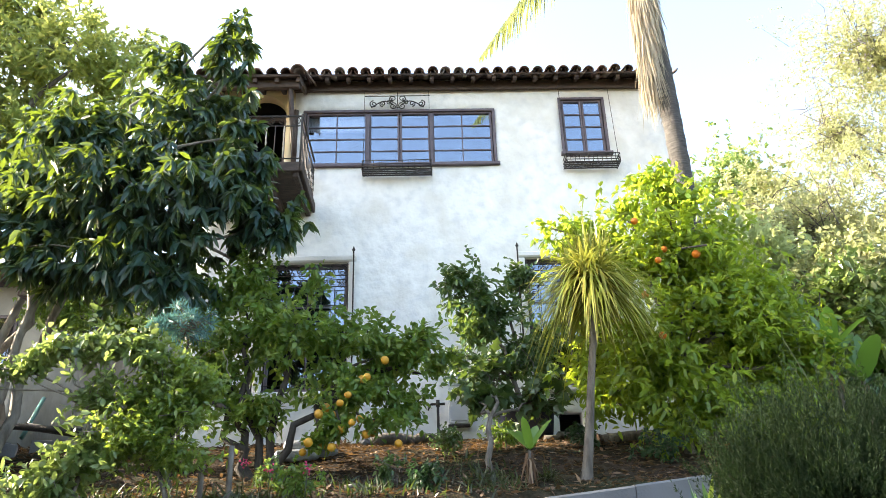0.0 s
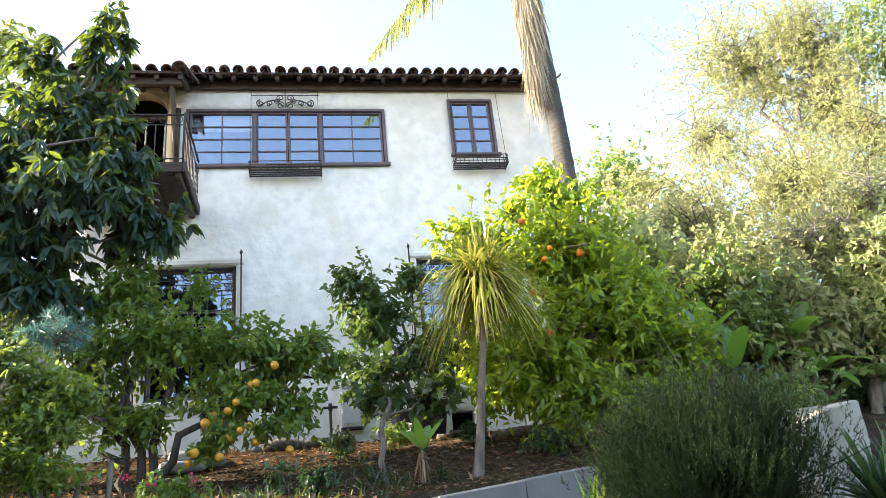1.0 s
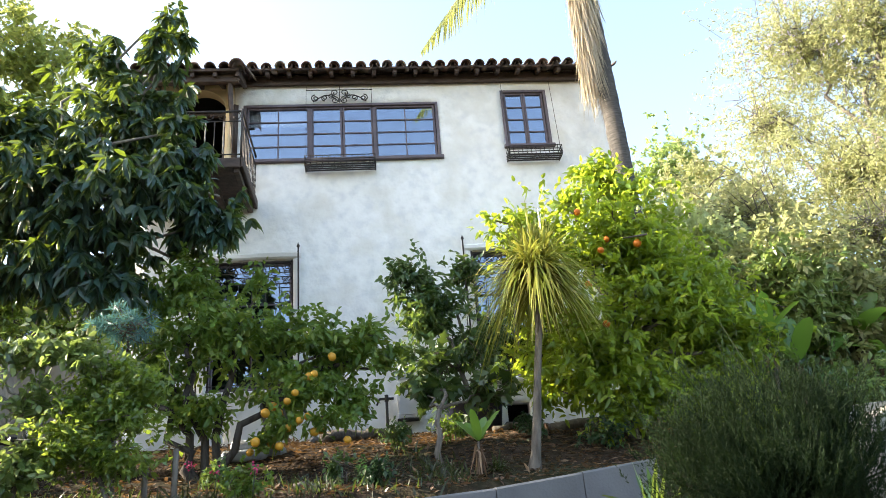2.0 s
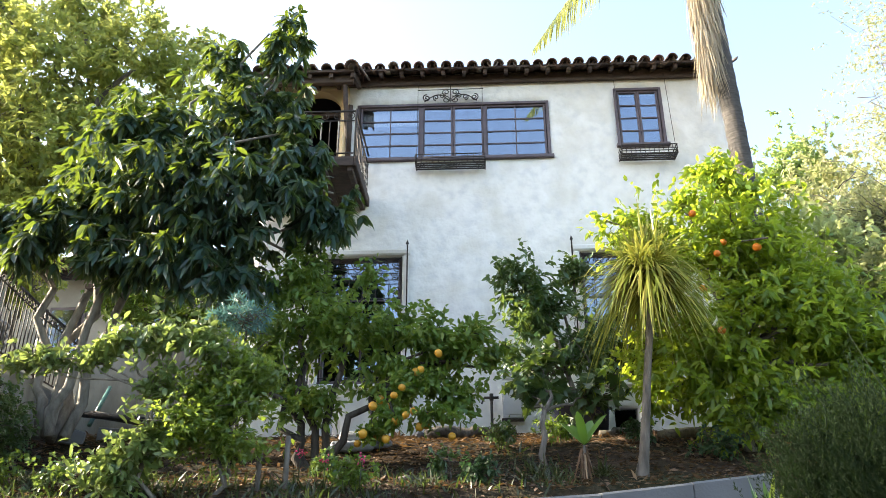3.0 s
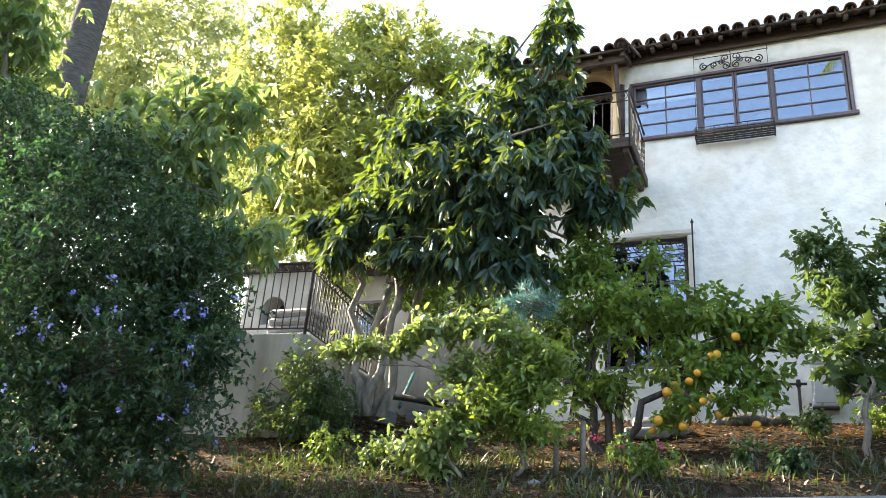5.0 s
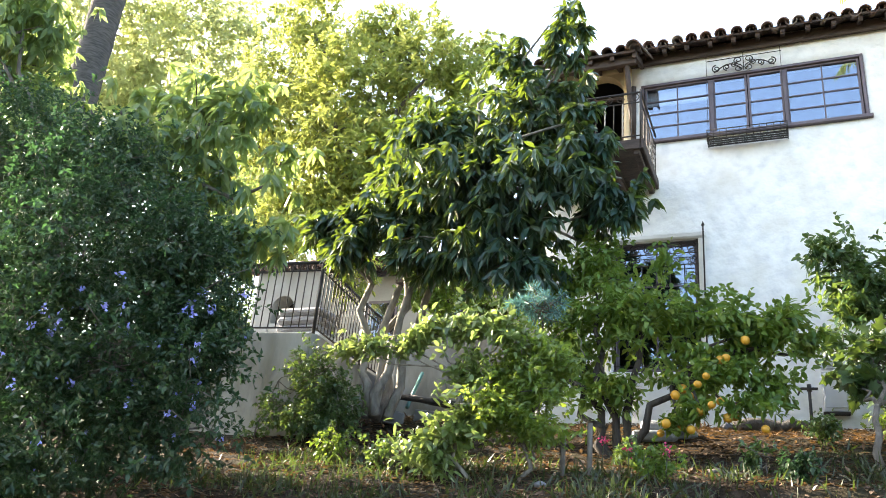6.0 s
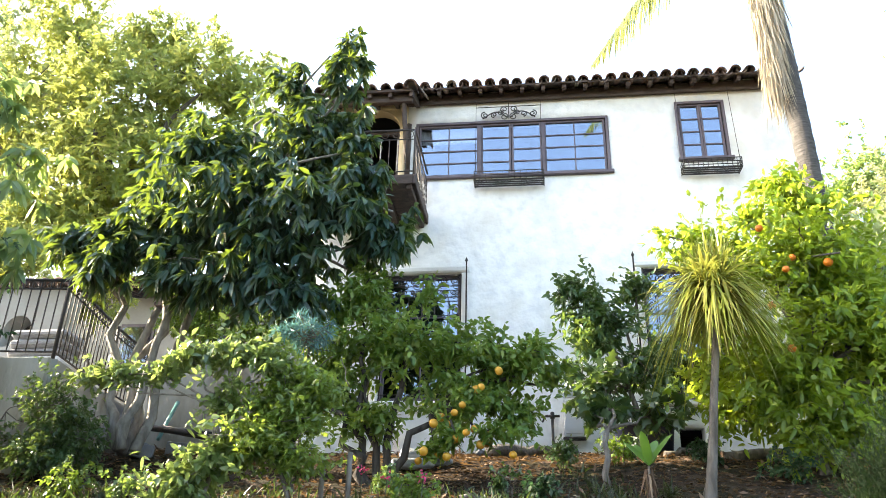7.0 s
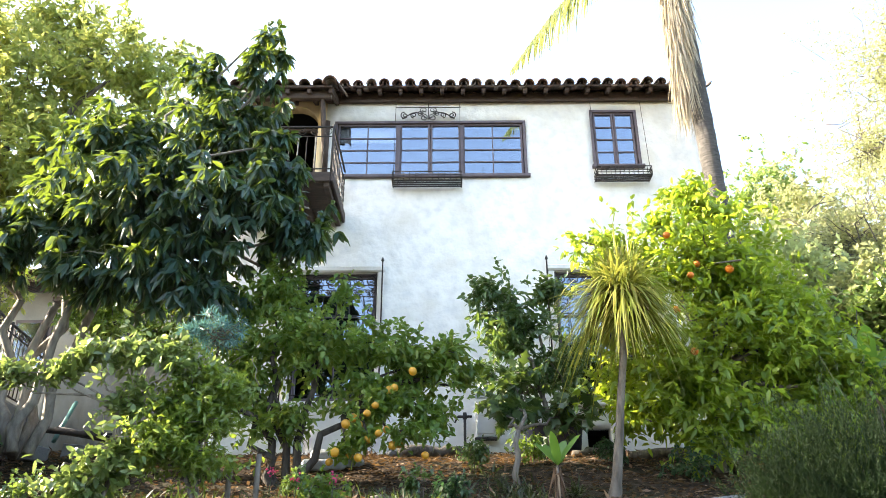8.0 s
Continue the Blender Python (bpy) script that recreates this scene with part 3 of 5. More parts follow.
def flower_rack(x0, x1, zb, zt, zwire):
    """An iron ledge below a window, hung on two wires from the eave board."""
    rack = new("window_rack")
    rack.parent = house
    rack["label"] = "rusty iron window ledge rack"
    L = []
    for z in (zb, zb + 0.05, zb + 0.10, zt):
        L.append([(x0, 11.72, z, 0.009), (x1, 11.72, z, 0.009)])
        for x in (x0, x1):
            L.append([(x, 11.72, z, 0.009), (x, 12.0, z, 0.009)])
    for k in range(13):
        x = x0 + (x1 - x0) * k / 12
        L.append([(x, 11.72, zb, 0.006), (x, 11.72, zt, 0.006)])
    hpart("rack_basket", tubes("rack_basket", L, IRON, 5), IRON, rack)
    for k in range(4):
        hpart("slat", box(x0, x1, 11.73 + k * 0.068, 11.77 + k * 0.068, zb - 0.008, zb + 0.008, 0.003), IRON, rack)
    for x in (x0 + 0.02, x1 - 0.02):
        hpart("wire", tubes("wire", [[(x, 11.74, zb, 0.005), (x, 11.90, zwire, 0.005)]], IRON, 5), IRON, rack)


flower_rack(-1.16, 0.06, 4.57, 4.74, 6.36)
flower_rack(2.43, 3.39, 4.66, 4.83, 6.45)
# scroll ornament over the big window
sc = [[(-1.14, 11.92, 6.22, 0.008), (0.06, 11.92, 6.22, 0.008)], [(-0.54, 11.92, 5.95, 0.008), (-0.54, 11.92, 6.3, 0.008)]]
for s in (-1, 1):
    sc += [spiral(-0.54 + s * 0.085, 6.16, 0.075, 1.4, 11.92, -math.pi / 2, s), spiral(-0.54 + s * 0.085, 6.00, 0.075, 1.4, 11.92, math.pi / 2, s),
           spiral(-0.54 + s * 0.15, 6.08, 0.06, 1.3, 11.92, 0, -s), spiral(-0.54 + s * 0.44, 6.045, 0.075, 1.5, 11.92, math.pi / 2, -s, rad=0.011),
           spiral(-0.54 + s * 0.27, 6.05, 0.06, 1.4, 11.92, -math.pi / 2, s, rad=0.011),
           [(-0.54 + s * (0.02 + 0.46 * f), 11.92, 5.97 + 0.17 * math.sin(math.pi * f) * (1 - 0.4 * f), 0.011) for f in np.linspace(0, 1, 10)]]
hpart("scroll_ornament", tubes("scroll_ornament", sc, IRON, 5), IRON, label="black wrought iron scroll ornament")

# ---- roof ----
PITCH = math.tan(radians(22))


def roof_z(y):
    return 6.46 + (y - 11.6) * PITCH


def slab(x0, x1, y0, y1, t=0.04, off=0.0):
    bm = box(x0, x1, y0, y1, 0, t)
    for v in bm.verts:
        v.co.z += roof_z(v.co.y) + off
    return bm


roof = hpart("roof", slab(X0 - 0.1, X1 + 0.12, 11.64, 15.3), TIMBER, label="low roof of dark weathered clay barrel tiles")
bm = box(X0 - 0.1, X1 + 0.12, 15.3, 18.7, 0, 0.04)
for v in bm.verts:
    v.co.z += roof_z(15.3) - (v.co.y - 15.3) * PITCH
hpart("back_slope", bm, TIMBER, roof)
hpart("eave_board", box(XS - 0.02, X1 + 0.02, 11.93, 11.995, 6.36, 6.56, 0.008), TIMBER)
hpart("eave_moulding", box(XS - 0.02, X1 + 0.02, 11.90, 11.927, 6.34, 6.40, 0.008), TIMBER)


def rafter_mesh():
    bm = bmesh.new()
    prof = [(11.68, 0.0), (11.68, -0.07), (11.71, -0.11), (11.77, -0.10), (11.98, -0.12), (11.98, 0.0)]
    a = [bm.verts.new((-0.035, y, roof_z(y) + dz)) for y, dz in prof]
    b = [bm.verts.new((0.035, y, roof_z(y) + dz)) for y, dz in prof]
    bm.faces.new(a[::-1])
    bm.faces.new(b)
    for i in range(len(prof)):
        j = (i + 1) % len(prof)
        bm.faces.new([a[i], a[j], b[j], b[i]])
    bmesh.ops.recalc_face_normals(bm, faces=bm.faces)
    return bm


r_me = finish("rafter", rafter_mesh(), TIMBER)
r_me.transform(Matrix.Translation((0, -HOUSE_AT.y, -HOUSE_AT.z)))
for k in range(18):
    r = new("rafter_tail", r_me)
    r.parent = house
    r.location = (-2.20 + 0.383 * k, 0, 0)


def tile_arrays(n=7):
    """One barrel tile, convex up, open in front, lying along +y."""
    V, Fq = [], []
    for y, ro in ((0, 0.098), (0.45, 0.082)):
        for r in (ro, ro - 0.018):
            for i in range(n + 1):
                a = math.pi * i / n
                V.append((r * math.cos(a), y, r * math.sin(a)))
    m = n + 1
    for i in range(n):
        Fq += [[i, i + 1, 2 * m + i + 1, 2 * m + i], [m + i + 1, m + i, 3 * m + i, 3 * m + i + 1], [i + 1, i, m + i, m + i + 1], [2 * m + i, 2 * m + i + 1, 3 * m + i + 1, 3 * m + i]]
    Fq += [[0, 2 * m, 3 * m, m], [n, m + n, 3 * m + n, 2 * m + n]]
    return np.array(V), Fq


TV, TF = tile_arrays()
t_me = raw_mesh("tile", TV, [q for f in TF for q in f], [4] * len(TF), TILE)
rng = np.random.default_rng(5)
rest_v, rest_f = [], []
STEP = 0.2415
slope = math.atan(PITCH)
for k in range(29):
    x = -2.31 + STEP * k
    for c in range(11):
        y = 11.57 + c * 0.36 * math.cos(slope)
        tilt = slope + rng.normal(0, 0.02) - 0.05
        jx, jz = rng.normal(0, 0.008), rng.normal(0, 0.006)
        m = Matrix.Translation((x + jx, y - HOUSE_AT.y + rng.normal(0, 0.015), roof_z(y) + 0.05 + jz - HOUSE_AT.z)) @ Euler((tilt, rng.normal(0, 0.03), rng.normal(0, 0.025))).to_matrix().to_4x4()
        if c < 3:
            o = new("roof_tile", t_me)
            o.parent = roof
            o.matrix_basis = m
        else:
            M = np.array(m)
            b = len(rest_v) * len(TV)
            rest_v.append(TV @ M[:3, :3].T + M[:3, 3])
            rest_f += [b + q for f in TF for q in f]
        if c == 0:
            M = np.array(m @ Matrix.Translation((STEP / 2, 0.05, 0.045)) @ pose(0, 0, 0, 0, 180, 0))
            o = new("pan_tile", t_me)
            o.parent = roof
            o.matrix_basis = Matrix(M)
o = new("upper_tiles", raw_mesh("upper_tiles", np.concatenate(rest_v), rest_f, [4] * (len(rest_f) // 4), TILE))
o.parent = roof
o["kind"] = "stuff"
# dark discs behind the eave tiles, painting in the shade of their hollows
bm = bmesh.new()
for k in range(29):
    x = -2.31 + STEP * k
    bmesh.ops.create_cone(bm, segments=10, radius1=0.062, radius2=0.062, depth=0.03, cap_ends=True, matrix=Matrix.Translation((x, 11.74, roof_z(11.74) + 0.06)) @ pose(0, 0, 0, 90, 0, 0))
hpart("eave_mortar", bm, DARK, roof)["kind"] = "stuff"

# ---- the balcony and its own small roof ----
balcony = new("balcony")
balcony.parent = house
balcony["label"] = "small projecting balcony with a black iron rail under a tiled roof"
BX0, BX1, BY0 = -3.92, -2.03, 10.55
bm = box(BX0, BX1, BY0, 11.99, 3.89, 4.02, 0.01)
hpart("balcony_floor", bm, TIMBER, balcony)
hpart("balcony_beam", box(BX0 - 0.02, BX1 - 0.002, BY0 - 0.05, BY0 - 0.003, 3.87, 4.04, 0.01), TIMBER, balcony)
hpart("balcony_beam", box(BX1 + 0.003, BX1 + 0.05, BY0 - 0.05, 11.99, 3.87, 4.04, 0.01), TIMBER, balcony)
for k in range(5):
    hpart("balcony_joist", box(BX0 + 0.1 + k * 0.42, BX0 + 0.19 + k * 0.42, BY0, 11.99, 3.80, 3.888, 0.01), TIMBER, balcony)
rails = [[(BX0, BY0, 4.90, 0.018), (BX1, BY0, 4.90, 0.018), ], [(BX1, BY0, 4.90, 0.018), (BX1, 12.0, 4.90, 0.018)],
         [(BX0, BY0, 4.72, 0.01), (BX1, BY0, 4.72, 0.01)], [(BX1, BY0, 4.72, 0.01), (BX1, 12.0, 4.72, 0.01)],
         [(BX0, BY0, 4.12, 0.012), (BX1, BY0, 4.12, 0.012)], [(BX1, BY0, 4.12, 0.012), (BX1, 12.0, 4.12, 0.012)],
         [(BX1, BY0, 4.02, 0.02), (BX1, BY0, 4.94, 0.02)]]
for k in range(9):
    rails.append(spiral(BX0 + 0.12 + 0.21 * k, 4.81, 0.075, 1.4, BY0, math.pi / 2, 1 if k % 2 else -1, 18, 0.007))
hpart("balcony_rail", tubes("balcony_rail", rails, IRON, 6), IRON, balcony)
for k in range(14):
    x = BX0 + 0.07 + k * 0.14
    hpart("baluster", tubes("baluster", [[(x, BY0, 4.12 + 0.06 * i, 0.008 + (0.007 if (k % 2 and i % 2) else 0)) for i in range(11)]], IRON_PALE if k % 2 else IRON, 5), IRON, balcony)
for k in range(10):
    y = BY0 + 0.14 * (k + 1)
    if y < 11.98:
        hpart("baluster", tubes("baluster", [[(BX1, y, 4.12 + 0.06 * i, 0.008 + (0.007 if (k % 2 and i % 2) else 0)) for i in range(11)]], IRON, 5), IRON, balcony)


def broof_z(y):
    return 6.10 + (y - 11.1) * 0.36


bm = box(X0 - 0.3, -2.22, 11.13, 11.99, 0, 0.05)
for v in bm.verts:
    v.co.z += broof_z(v.co.y)
broof = hpart("balcony_roof", bm, TIMBER, balcony)
hpart("balcony_roof_beam", box(X0 - 0.3, -2.24, 11.26, 11.36, 5.98, 6.14, 0.01), TIMBER, balcony)
for k in range(6):
    x = X0 - 0.2 + k * 0.38
    bm = box(x, x + 0.07, 11.17, 11.98, -0.1, 0, 0.005)
    for v in bm.verts:
        v.co.z += broof_z(v.co.y)
    hpart("rafter_tail", bm, TIMBER, balcony)
for k in range(9):
    for c in range(3):
        y = 11.07 + 0.3 * c
        o = new("roof_tile", t_me)
        o.parent = balcony
        o.matrix_basis = Matrix.Translation((X0 - 0.18 + k * STEP + rng.normal(0, 0.01), y - HOUSE_AT.y, broof_z(y) + 0.055 - HOUSE_AT.z)) @ Euler((0.33 + rng.normal(0, 0.02), rng.normal(0, 0.04), rng.normal(0, 0.03))).to_matrix().to_4x4()
for c in range(4):
    o = new("hip_tile", t_me)
    o.parent = balcony
    o.matrix_basis = Matrix.Translation((-2.24 + 0.02 * c, 11.0 + 0.25 * c - HOUSE_AT.y, broof_z(11.0 + 0.25 * c) + 0.06 - HOUSE_AT.z)) @ Matrix.Diagonal((1.35, 1.1, 1.35, 1)) @ Euler((0.34, 0, -0.1)).to_matrix().to_4x4()
for x in (-2.40, X0 + 0.1):
    hpart("roof_bracket", tubes("roof_bracket", [[(x, 11.97, 4.95, 0.05), (x, 11.75, 5.3, 0.05), (x, 11.33, 6.0, 0.05)], [(x, 11.96, 4.85, 0.055), (x, 11.96, 5.95, 0.055)]], TIMBER, 4), TIMBER, balcony)

# meter box, vent, crawl-space openings
meter = thing("meter_box", "white metal meter box mounted on the house wall", "meter box", (0.385, 11.93, 0.16))
part("box_body", box(-0.155, 0.155, -0.06, 0.068, 0, 0.56, 0.012), WHITE_METAL, meter)
part("box_door", box(-0.13, 0.13, -0.075, -0.062, 0.05, 0.53, 0.006), WHITE_METAL, meter)
part("rain_ledge", box(-0.17, 0.17, -0.08, 0.068, -0.035, -0.003, 0.006), IRON, meter)
bm = bmesh.new()
for k in range(4):
    add_box(bm, -0.125, 0.125, -0.03, 0.0, 0.565 + k * 0.03, 0.58 + k * 0.03)
vent = thing("wall_vent", "small white slatted vent in the stucco wall", "vent", (0.37, 11.985, 0.23))
part("slats", bm, WHITE_METAL, vent)
part("vent_frame", box(-0.14, 0.14, 0.002, 0.02, 0.55, 0.70), WHITE_METAL, vent)
pipe = thing("standpipe", "rusty iron standpipe with a cross handle by the wall", "pipe", (0.06, 11.8, -0.2))
part("riser", tubes("riser", [[(0, 0, -0.1, 0.022), (0, 0, 0.62, 0.022)], [(0, 0, 0.62, 0.035), (0, 0, 0.72, 0.03)]], IRON, 8), IRON, pipe)
part("valve_handle", tubes("valve_handle", [[(-0.11, 0, 0.66, 0.02), (0.11, 0, 0.66, 0.02)], [(-0.11, 0, 0.66, 0.014), (-0.15, -0.05, 0.56, 0.014)]], IRON, 8), IRON, pipe)
part("foot", tubes("foot", [[(0, 0, -0.05, 0.09), (0, 0, 0.15, 0.07), (0, 0, 0.2, 0.03)]], IRON, 8), IRON, pipe)

# ---- walls and terrace beside the house ----
def wall_run(name, pts, ztops, t, zb, material, label, kind="structure"):
    """A wall along a line of plan points, with its own thickness and a slightly rounded top."""
    bm = bmesh.new()
    rows = []
    P2 = [Vector((*p, 0)) for p in pts]
    for i, p in enumerate(P2):
        d = (P2[min(i + 1, len(P2) - 1)] - P2[max(i - 1, 0)]).normalized()
        n = Vector((-d.y, d.x, 0)) * t / 2
        z = ztops[i]
        rows.append([bm.verts.new((*(p + n * s).xy, h)) for s, h in ((-1, zb), (-1, z - 0.02), (-0.8, z), (0.8, z), (1, z - 0.02), (1, zb))])
    for a, b in zip(rows, rows[1:]):
        for k in range(5):
            bm.faces.new([a[k], a[k + 1], b[k + 1], b[k]])
    bm.faces.new(rows[0])
    bm.faces.new(rows[-1][::-1])
    bmesh.ops.recalc_face_normals(bm, faces=bm.faces)
    return mesh_thing(name, bm, material, label, "wall", kind=kind)


TER = 0.66
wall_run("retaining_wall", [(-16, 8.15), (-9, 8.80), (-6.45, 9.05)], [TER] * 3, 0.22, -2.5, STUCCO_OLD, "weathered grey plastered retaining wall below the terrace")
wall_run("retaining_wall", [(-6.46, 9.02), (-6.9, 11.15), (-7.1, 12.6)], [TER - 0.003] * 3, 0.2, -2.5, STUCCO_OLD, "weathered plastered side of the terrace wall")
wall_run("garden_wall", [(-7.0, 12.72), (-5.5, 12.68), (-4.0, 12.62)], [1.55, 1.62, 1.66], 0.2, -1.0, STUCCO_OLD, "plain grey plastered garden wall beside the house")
bm = bmesh.new()
q = [bm.verts.new(v) for v in ((-16, 8.2, TER - 0.05), (-6.5, 9.1, TER - 0.05), (-7.0, 12.6, TER - 0.05), (-7.0, 20, TER + 0.1), (-16, 20, TER + 0.1))]
f = bm.faces.new(q)
r = bmesh.ops.extrude_face_region(bm, geom=[f])
for v in [g for g in r["geom"] if isinstance(g, bmesh.types.BMVert)]:
    v.co.z -= 3.5
bmesh.ops.recalc_face_normals(bm, faces=bm.faces)
mesh_thing("terrace", bm, CONCRETE, "paved patio terrace held by the retaining wall", "terrace", kind="structure")


def railing(pts, z0, h):
    """An iron railing: rails, a corner post, and each bar with a small scroll between."""
    t = thing("railing", "black wrought iron railing on the terrace wall", "railing", (*pts[1], z0))
    o = Vector((*pts[1], z0))
    L = []
    bars = []
    for a, b in zip(pts, pts[1:]):
        a, b = Vector((*a, 0)), Vector((*b, 0))
        for z, r in ((h, 0.022), (h - 0.13, 0.012), (0.10, 0.014)):
            L.append([(*(a - o).xy, z, r), (*(b - o).xy, z, r)])
        n = int((b - a).length / 0.13)
        for k in range(1, n):
            p = a.lerp(b, k / n) - o
            bars.append((p.x, p.y, k))
    for q in L:
        part("rail", tubes("rail", [q], IRON, 6), IRON, t)
    for p in pts:
        q = Vector((*p, 0)) - o
        part("post", tubes("post", [[(q.x, q.y, 0, 0.026), (q.x, q.y, h + 0.04, 0.026)]], IRON, 6), IRON, t)
    me = tubes("bar", [[(0, 0, 0.10, 0.009), (0, 0, h - 0.02, 0.009)], [(0.05 * math.cos(a), 0, h - 0.07 + 0.05 * math.sin(a), 0.007) for a in np.linspace(0, 6.28, 9)]], IRON, 5)
    for x, y, k in bars:
        o2 = new("bar", me)
        o2.parent = t
        o2.location = (x, y, 0)
    return t


railing([(-10.5, 8.66), (-6.46, 9.06), (-6.9, 11.15), (-7.1, 12.55)], TER, 1.12)
# patio: oven wall with an arched mouth, folded loungers, neighbouring house
oven = thing("patio_oven", "white plastered patio oven with a dark arched mouth", "oven", (-9.3, 11.9, TER))
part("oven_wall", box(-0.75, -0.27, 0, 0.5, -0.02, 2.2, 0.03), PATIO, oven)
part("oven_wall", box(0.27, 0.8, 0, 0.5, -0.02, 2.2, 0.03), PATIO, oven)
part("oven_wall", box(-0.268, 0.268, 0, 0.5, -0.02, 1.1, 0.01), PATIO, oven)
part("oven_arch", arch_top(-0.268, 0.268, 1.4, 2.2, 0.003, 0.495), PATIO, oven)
# dark sheet at the back paints the shade inside the mouth
part("oven_mouth_shade", box(-0.268, 0.268, 0.46, 0.49, 1.102, 1.75), DARK, oven)
for k in range(7):
    o = new("roof_tile", t_me)
    o.parent = oven
    o.matrix_basis = Matrix.Translation((-0.85 + k * 0.26, -0.2, 2.17)) @ Matrix.Diagonal((1.35, 2.0, 1.35, 1)) @ Euler((0.14, 0, 0)).to_matrix().to_4x4()
lounge = thing("patio_lounger", "pale striped cushions piled on a low patio lounger", "lounger", (-7.7, 10.6, TER))
for k in range(3):
    part("cushion", box(-0.45, 0.45, -0.3, 0.3, 0.42 + k * 0.15, 0.56 + k * 0.15, 0.05), CUSHION, lounge)
part("lounger_frame", box(-0.5, 0.5, -0.32, 0.32, 0.32, 0.415, 0.01), WHITE_METAL, lounge)
for sx in (-0.45, 0.45):
    for sy in (-0.28, 0.28):
        part("leg", box(sx - 0.025, sx + 0.025, sy - 0.025, sy + 0.025, -0.04, 0.318), WHITE_METAL, lounge)

nb = thing("neighbour_house", "white low house with a red tile roof behind the terrace", "house", (-9, 17, 0))
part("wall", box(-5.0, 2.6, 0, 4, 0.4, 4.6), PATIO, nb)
bm = box(-5.4, 3.0, -0.7, 2.2, 0, 0.14)
for v in bm.verts:
    v.co.z += 4.6 + (v.co.y + 0.7) * 0.4
nbr = part("roof", bm, TILE, nb)
for k in range(28):
    o = new("roof_tile", t_me)
    o.parent = nbr
    o.matrix_basis = Matrix.Translation((-5.3 + 0.3 * k, -0.85, 4.74)) @ Matrix.Diagonal((1.2, 5.5, 1.2, 1)) @ Euler((0.075, 0, 0)).to_matrix().to_4x4()
for x in (-1.0, 0.9):
    w = part("window", box(x - 0.45, x + 0.45, -0.03, 0.05, 2.6, 3.9, 0.01), FRAME, nb)
    part("pane", box(x - 0.38, x + 0.38, -0.045, -0.033, 2.68, 3.82), GLASS_DIM, w)
part("awning", box(-0.2, 2.0, -0.9, -0.002, 4.05, 4.15, 0.01), TIMBER, nb)

LOW = [(-0.9, 7.0, -1.52), (0.05, 7.25, -1.44), (1.0, 7.5, -1.36), (1.9, 7.75, -1.245), (2.76, 8.0, -1.13)]
for (x0, y0, h0), (x1, y1, h1) in zip(LOW, LOW[1:]):
    wall_run("low_wall", [(x0 + 0.005, y0), (x1 - 0.005, y1)], [h0, h1 - 0.006], 0.16, -2.6, CONCRETE, "cast section of the low pale concrete garden wall")
wall_run("planter_wall", [(4.3, 6.72), (4.5, 7.0), (5.1, 7.5), (5.75, 7.95), (6.15, 8.4), (6.15, 8.9), (5.8, 9.3)],
         [-1.13, -1.03, -0.83, -0.68, -0.6, -0.55, -0.52], 0.2, -2.8, STUCCO_OLD, "curved pale plastered planter wall")

# ---- trees and shrubs ----
MANGO = [(-2.94, 9.30, 5.31, 0.40, 0.58), (-3.49, 9.50, 4.24, 0.83, 0.66), (-4.86, 9.30, 3.76, 0.93, 0.66), (-2.86, 9.20, 3.06, 0.70, 0.56), (-3.71, 8.90, 2.65, 1.30, 0.71), (-5.64, 9.20, 2.46, 0.86, 0.52), (-3.69, 9.00, 1.84, 0.89, 0.58), (-2.27, 9.20, 2.40, 0.54, 0.38), (-4.94, 9.60, 3.14, 1.32, 0.62),
         (-5.91, 9.00, 2.04, 0.59, 0.38), (-4.66, 8.90, 1.80, 0.63, 0.40), (-6.73, 9.30, 2.52, 0.50, 0.36), (-3.80, 9.50, 5.02, 0.45, 0.5), (-2.75, 9.15, 5.12, 0.34, 0.5), (-3.1, 9.1, 5.45, 0.26, 0.3), (-2.25, 9.1, 3.3, 0.36, 0.36), (-2.7, 9.1, 3.75, 0.45, 0.4), (-2.0, 9.1, 2.75, 0.34, 0.32), (-1.95, 9.10, 2.25, 0.30, 0.28), (-3.16, 8.90, 1.44, 0.44, 0.30)]
tree("mango_tree", "mango tree with dense dark glossy drooping leaves", "tree", (-5.45, 9.5, -0.3), (-5.25, 9.5, 1.3), MANGO, 1550, 12, 0.215, 0.072, LANCE, L_MANGO, BARK_PALE, 1,
     r0=0.075, stems=[((-5.55, 9.5, -0.3), (-5.35, 9.5, 1.5)), ((-5.35, 9.55, -0.3), (-4.75, 9.5, 1.7)), ((-5.7, 9.6, -0.3), (-5.9, 9.6, 1.6)), ((-5.45, 9.4, -0.3), (-5.05, 9.3, 1.4)), ((-5.62, 9.7, -0.3), (-5.5, 9.9, 1.9))], droop=0.38, rise=0.1, spread=1.15, twig=0.07, gap=0.14, gap_scale=1.9, shell=0.35, rosette=True)
YELLOW = [(-10.58, 15.00, 9.35, 1.91, 1.83), (-8.36, 15.00, 9.62, 1.38, 1.30), (-10.41, 14.50, 6.81, 1.91, 1.61), (-13.95, 15.00, 8.85, 1.71, 1.88), (-13.01, 15.50, 12.80, 1.11, 1.11), (-9.04, 15.00, 6.87, 1.59, 1.45),
          (-13.27, 15.50, 10.78, 1.60, 1.60), (-7.66, 15.50, 8.42, 0.89, 1.34), (-10.86, 14.00, 5.36, 1.27, 0.85), (-10.57, 16.00, 11.94, 1.2, 0.87), (-7.38, 16.00, 10.44, 0.64, 0.80)]
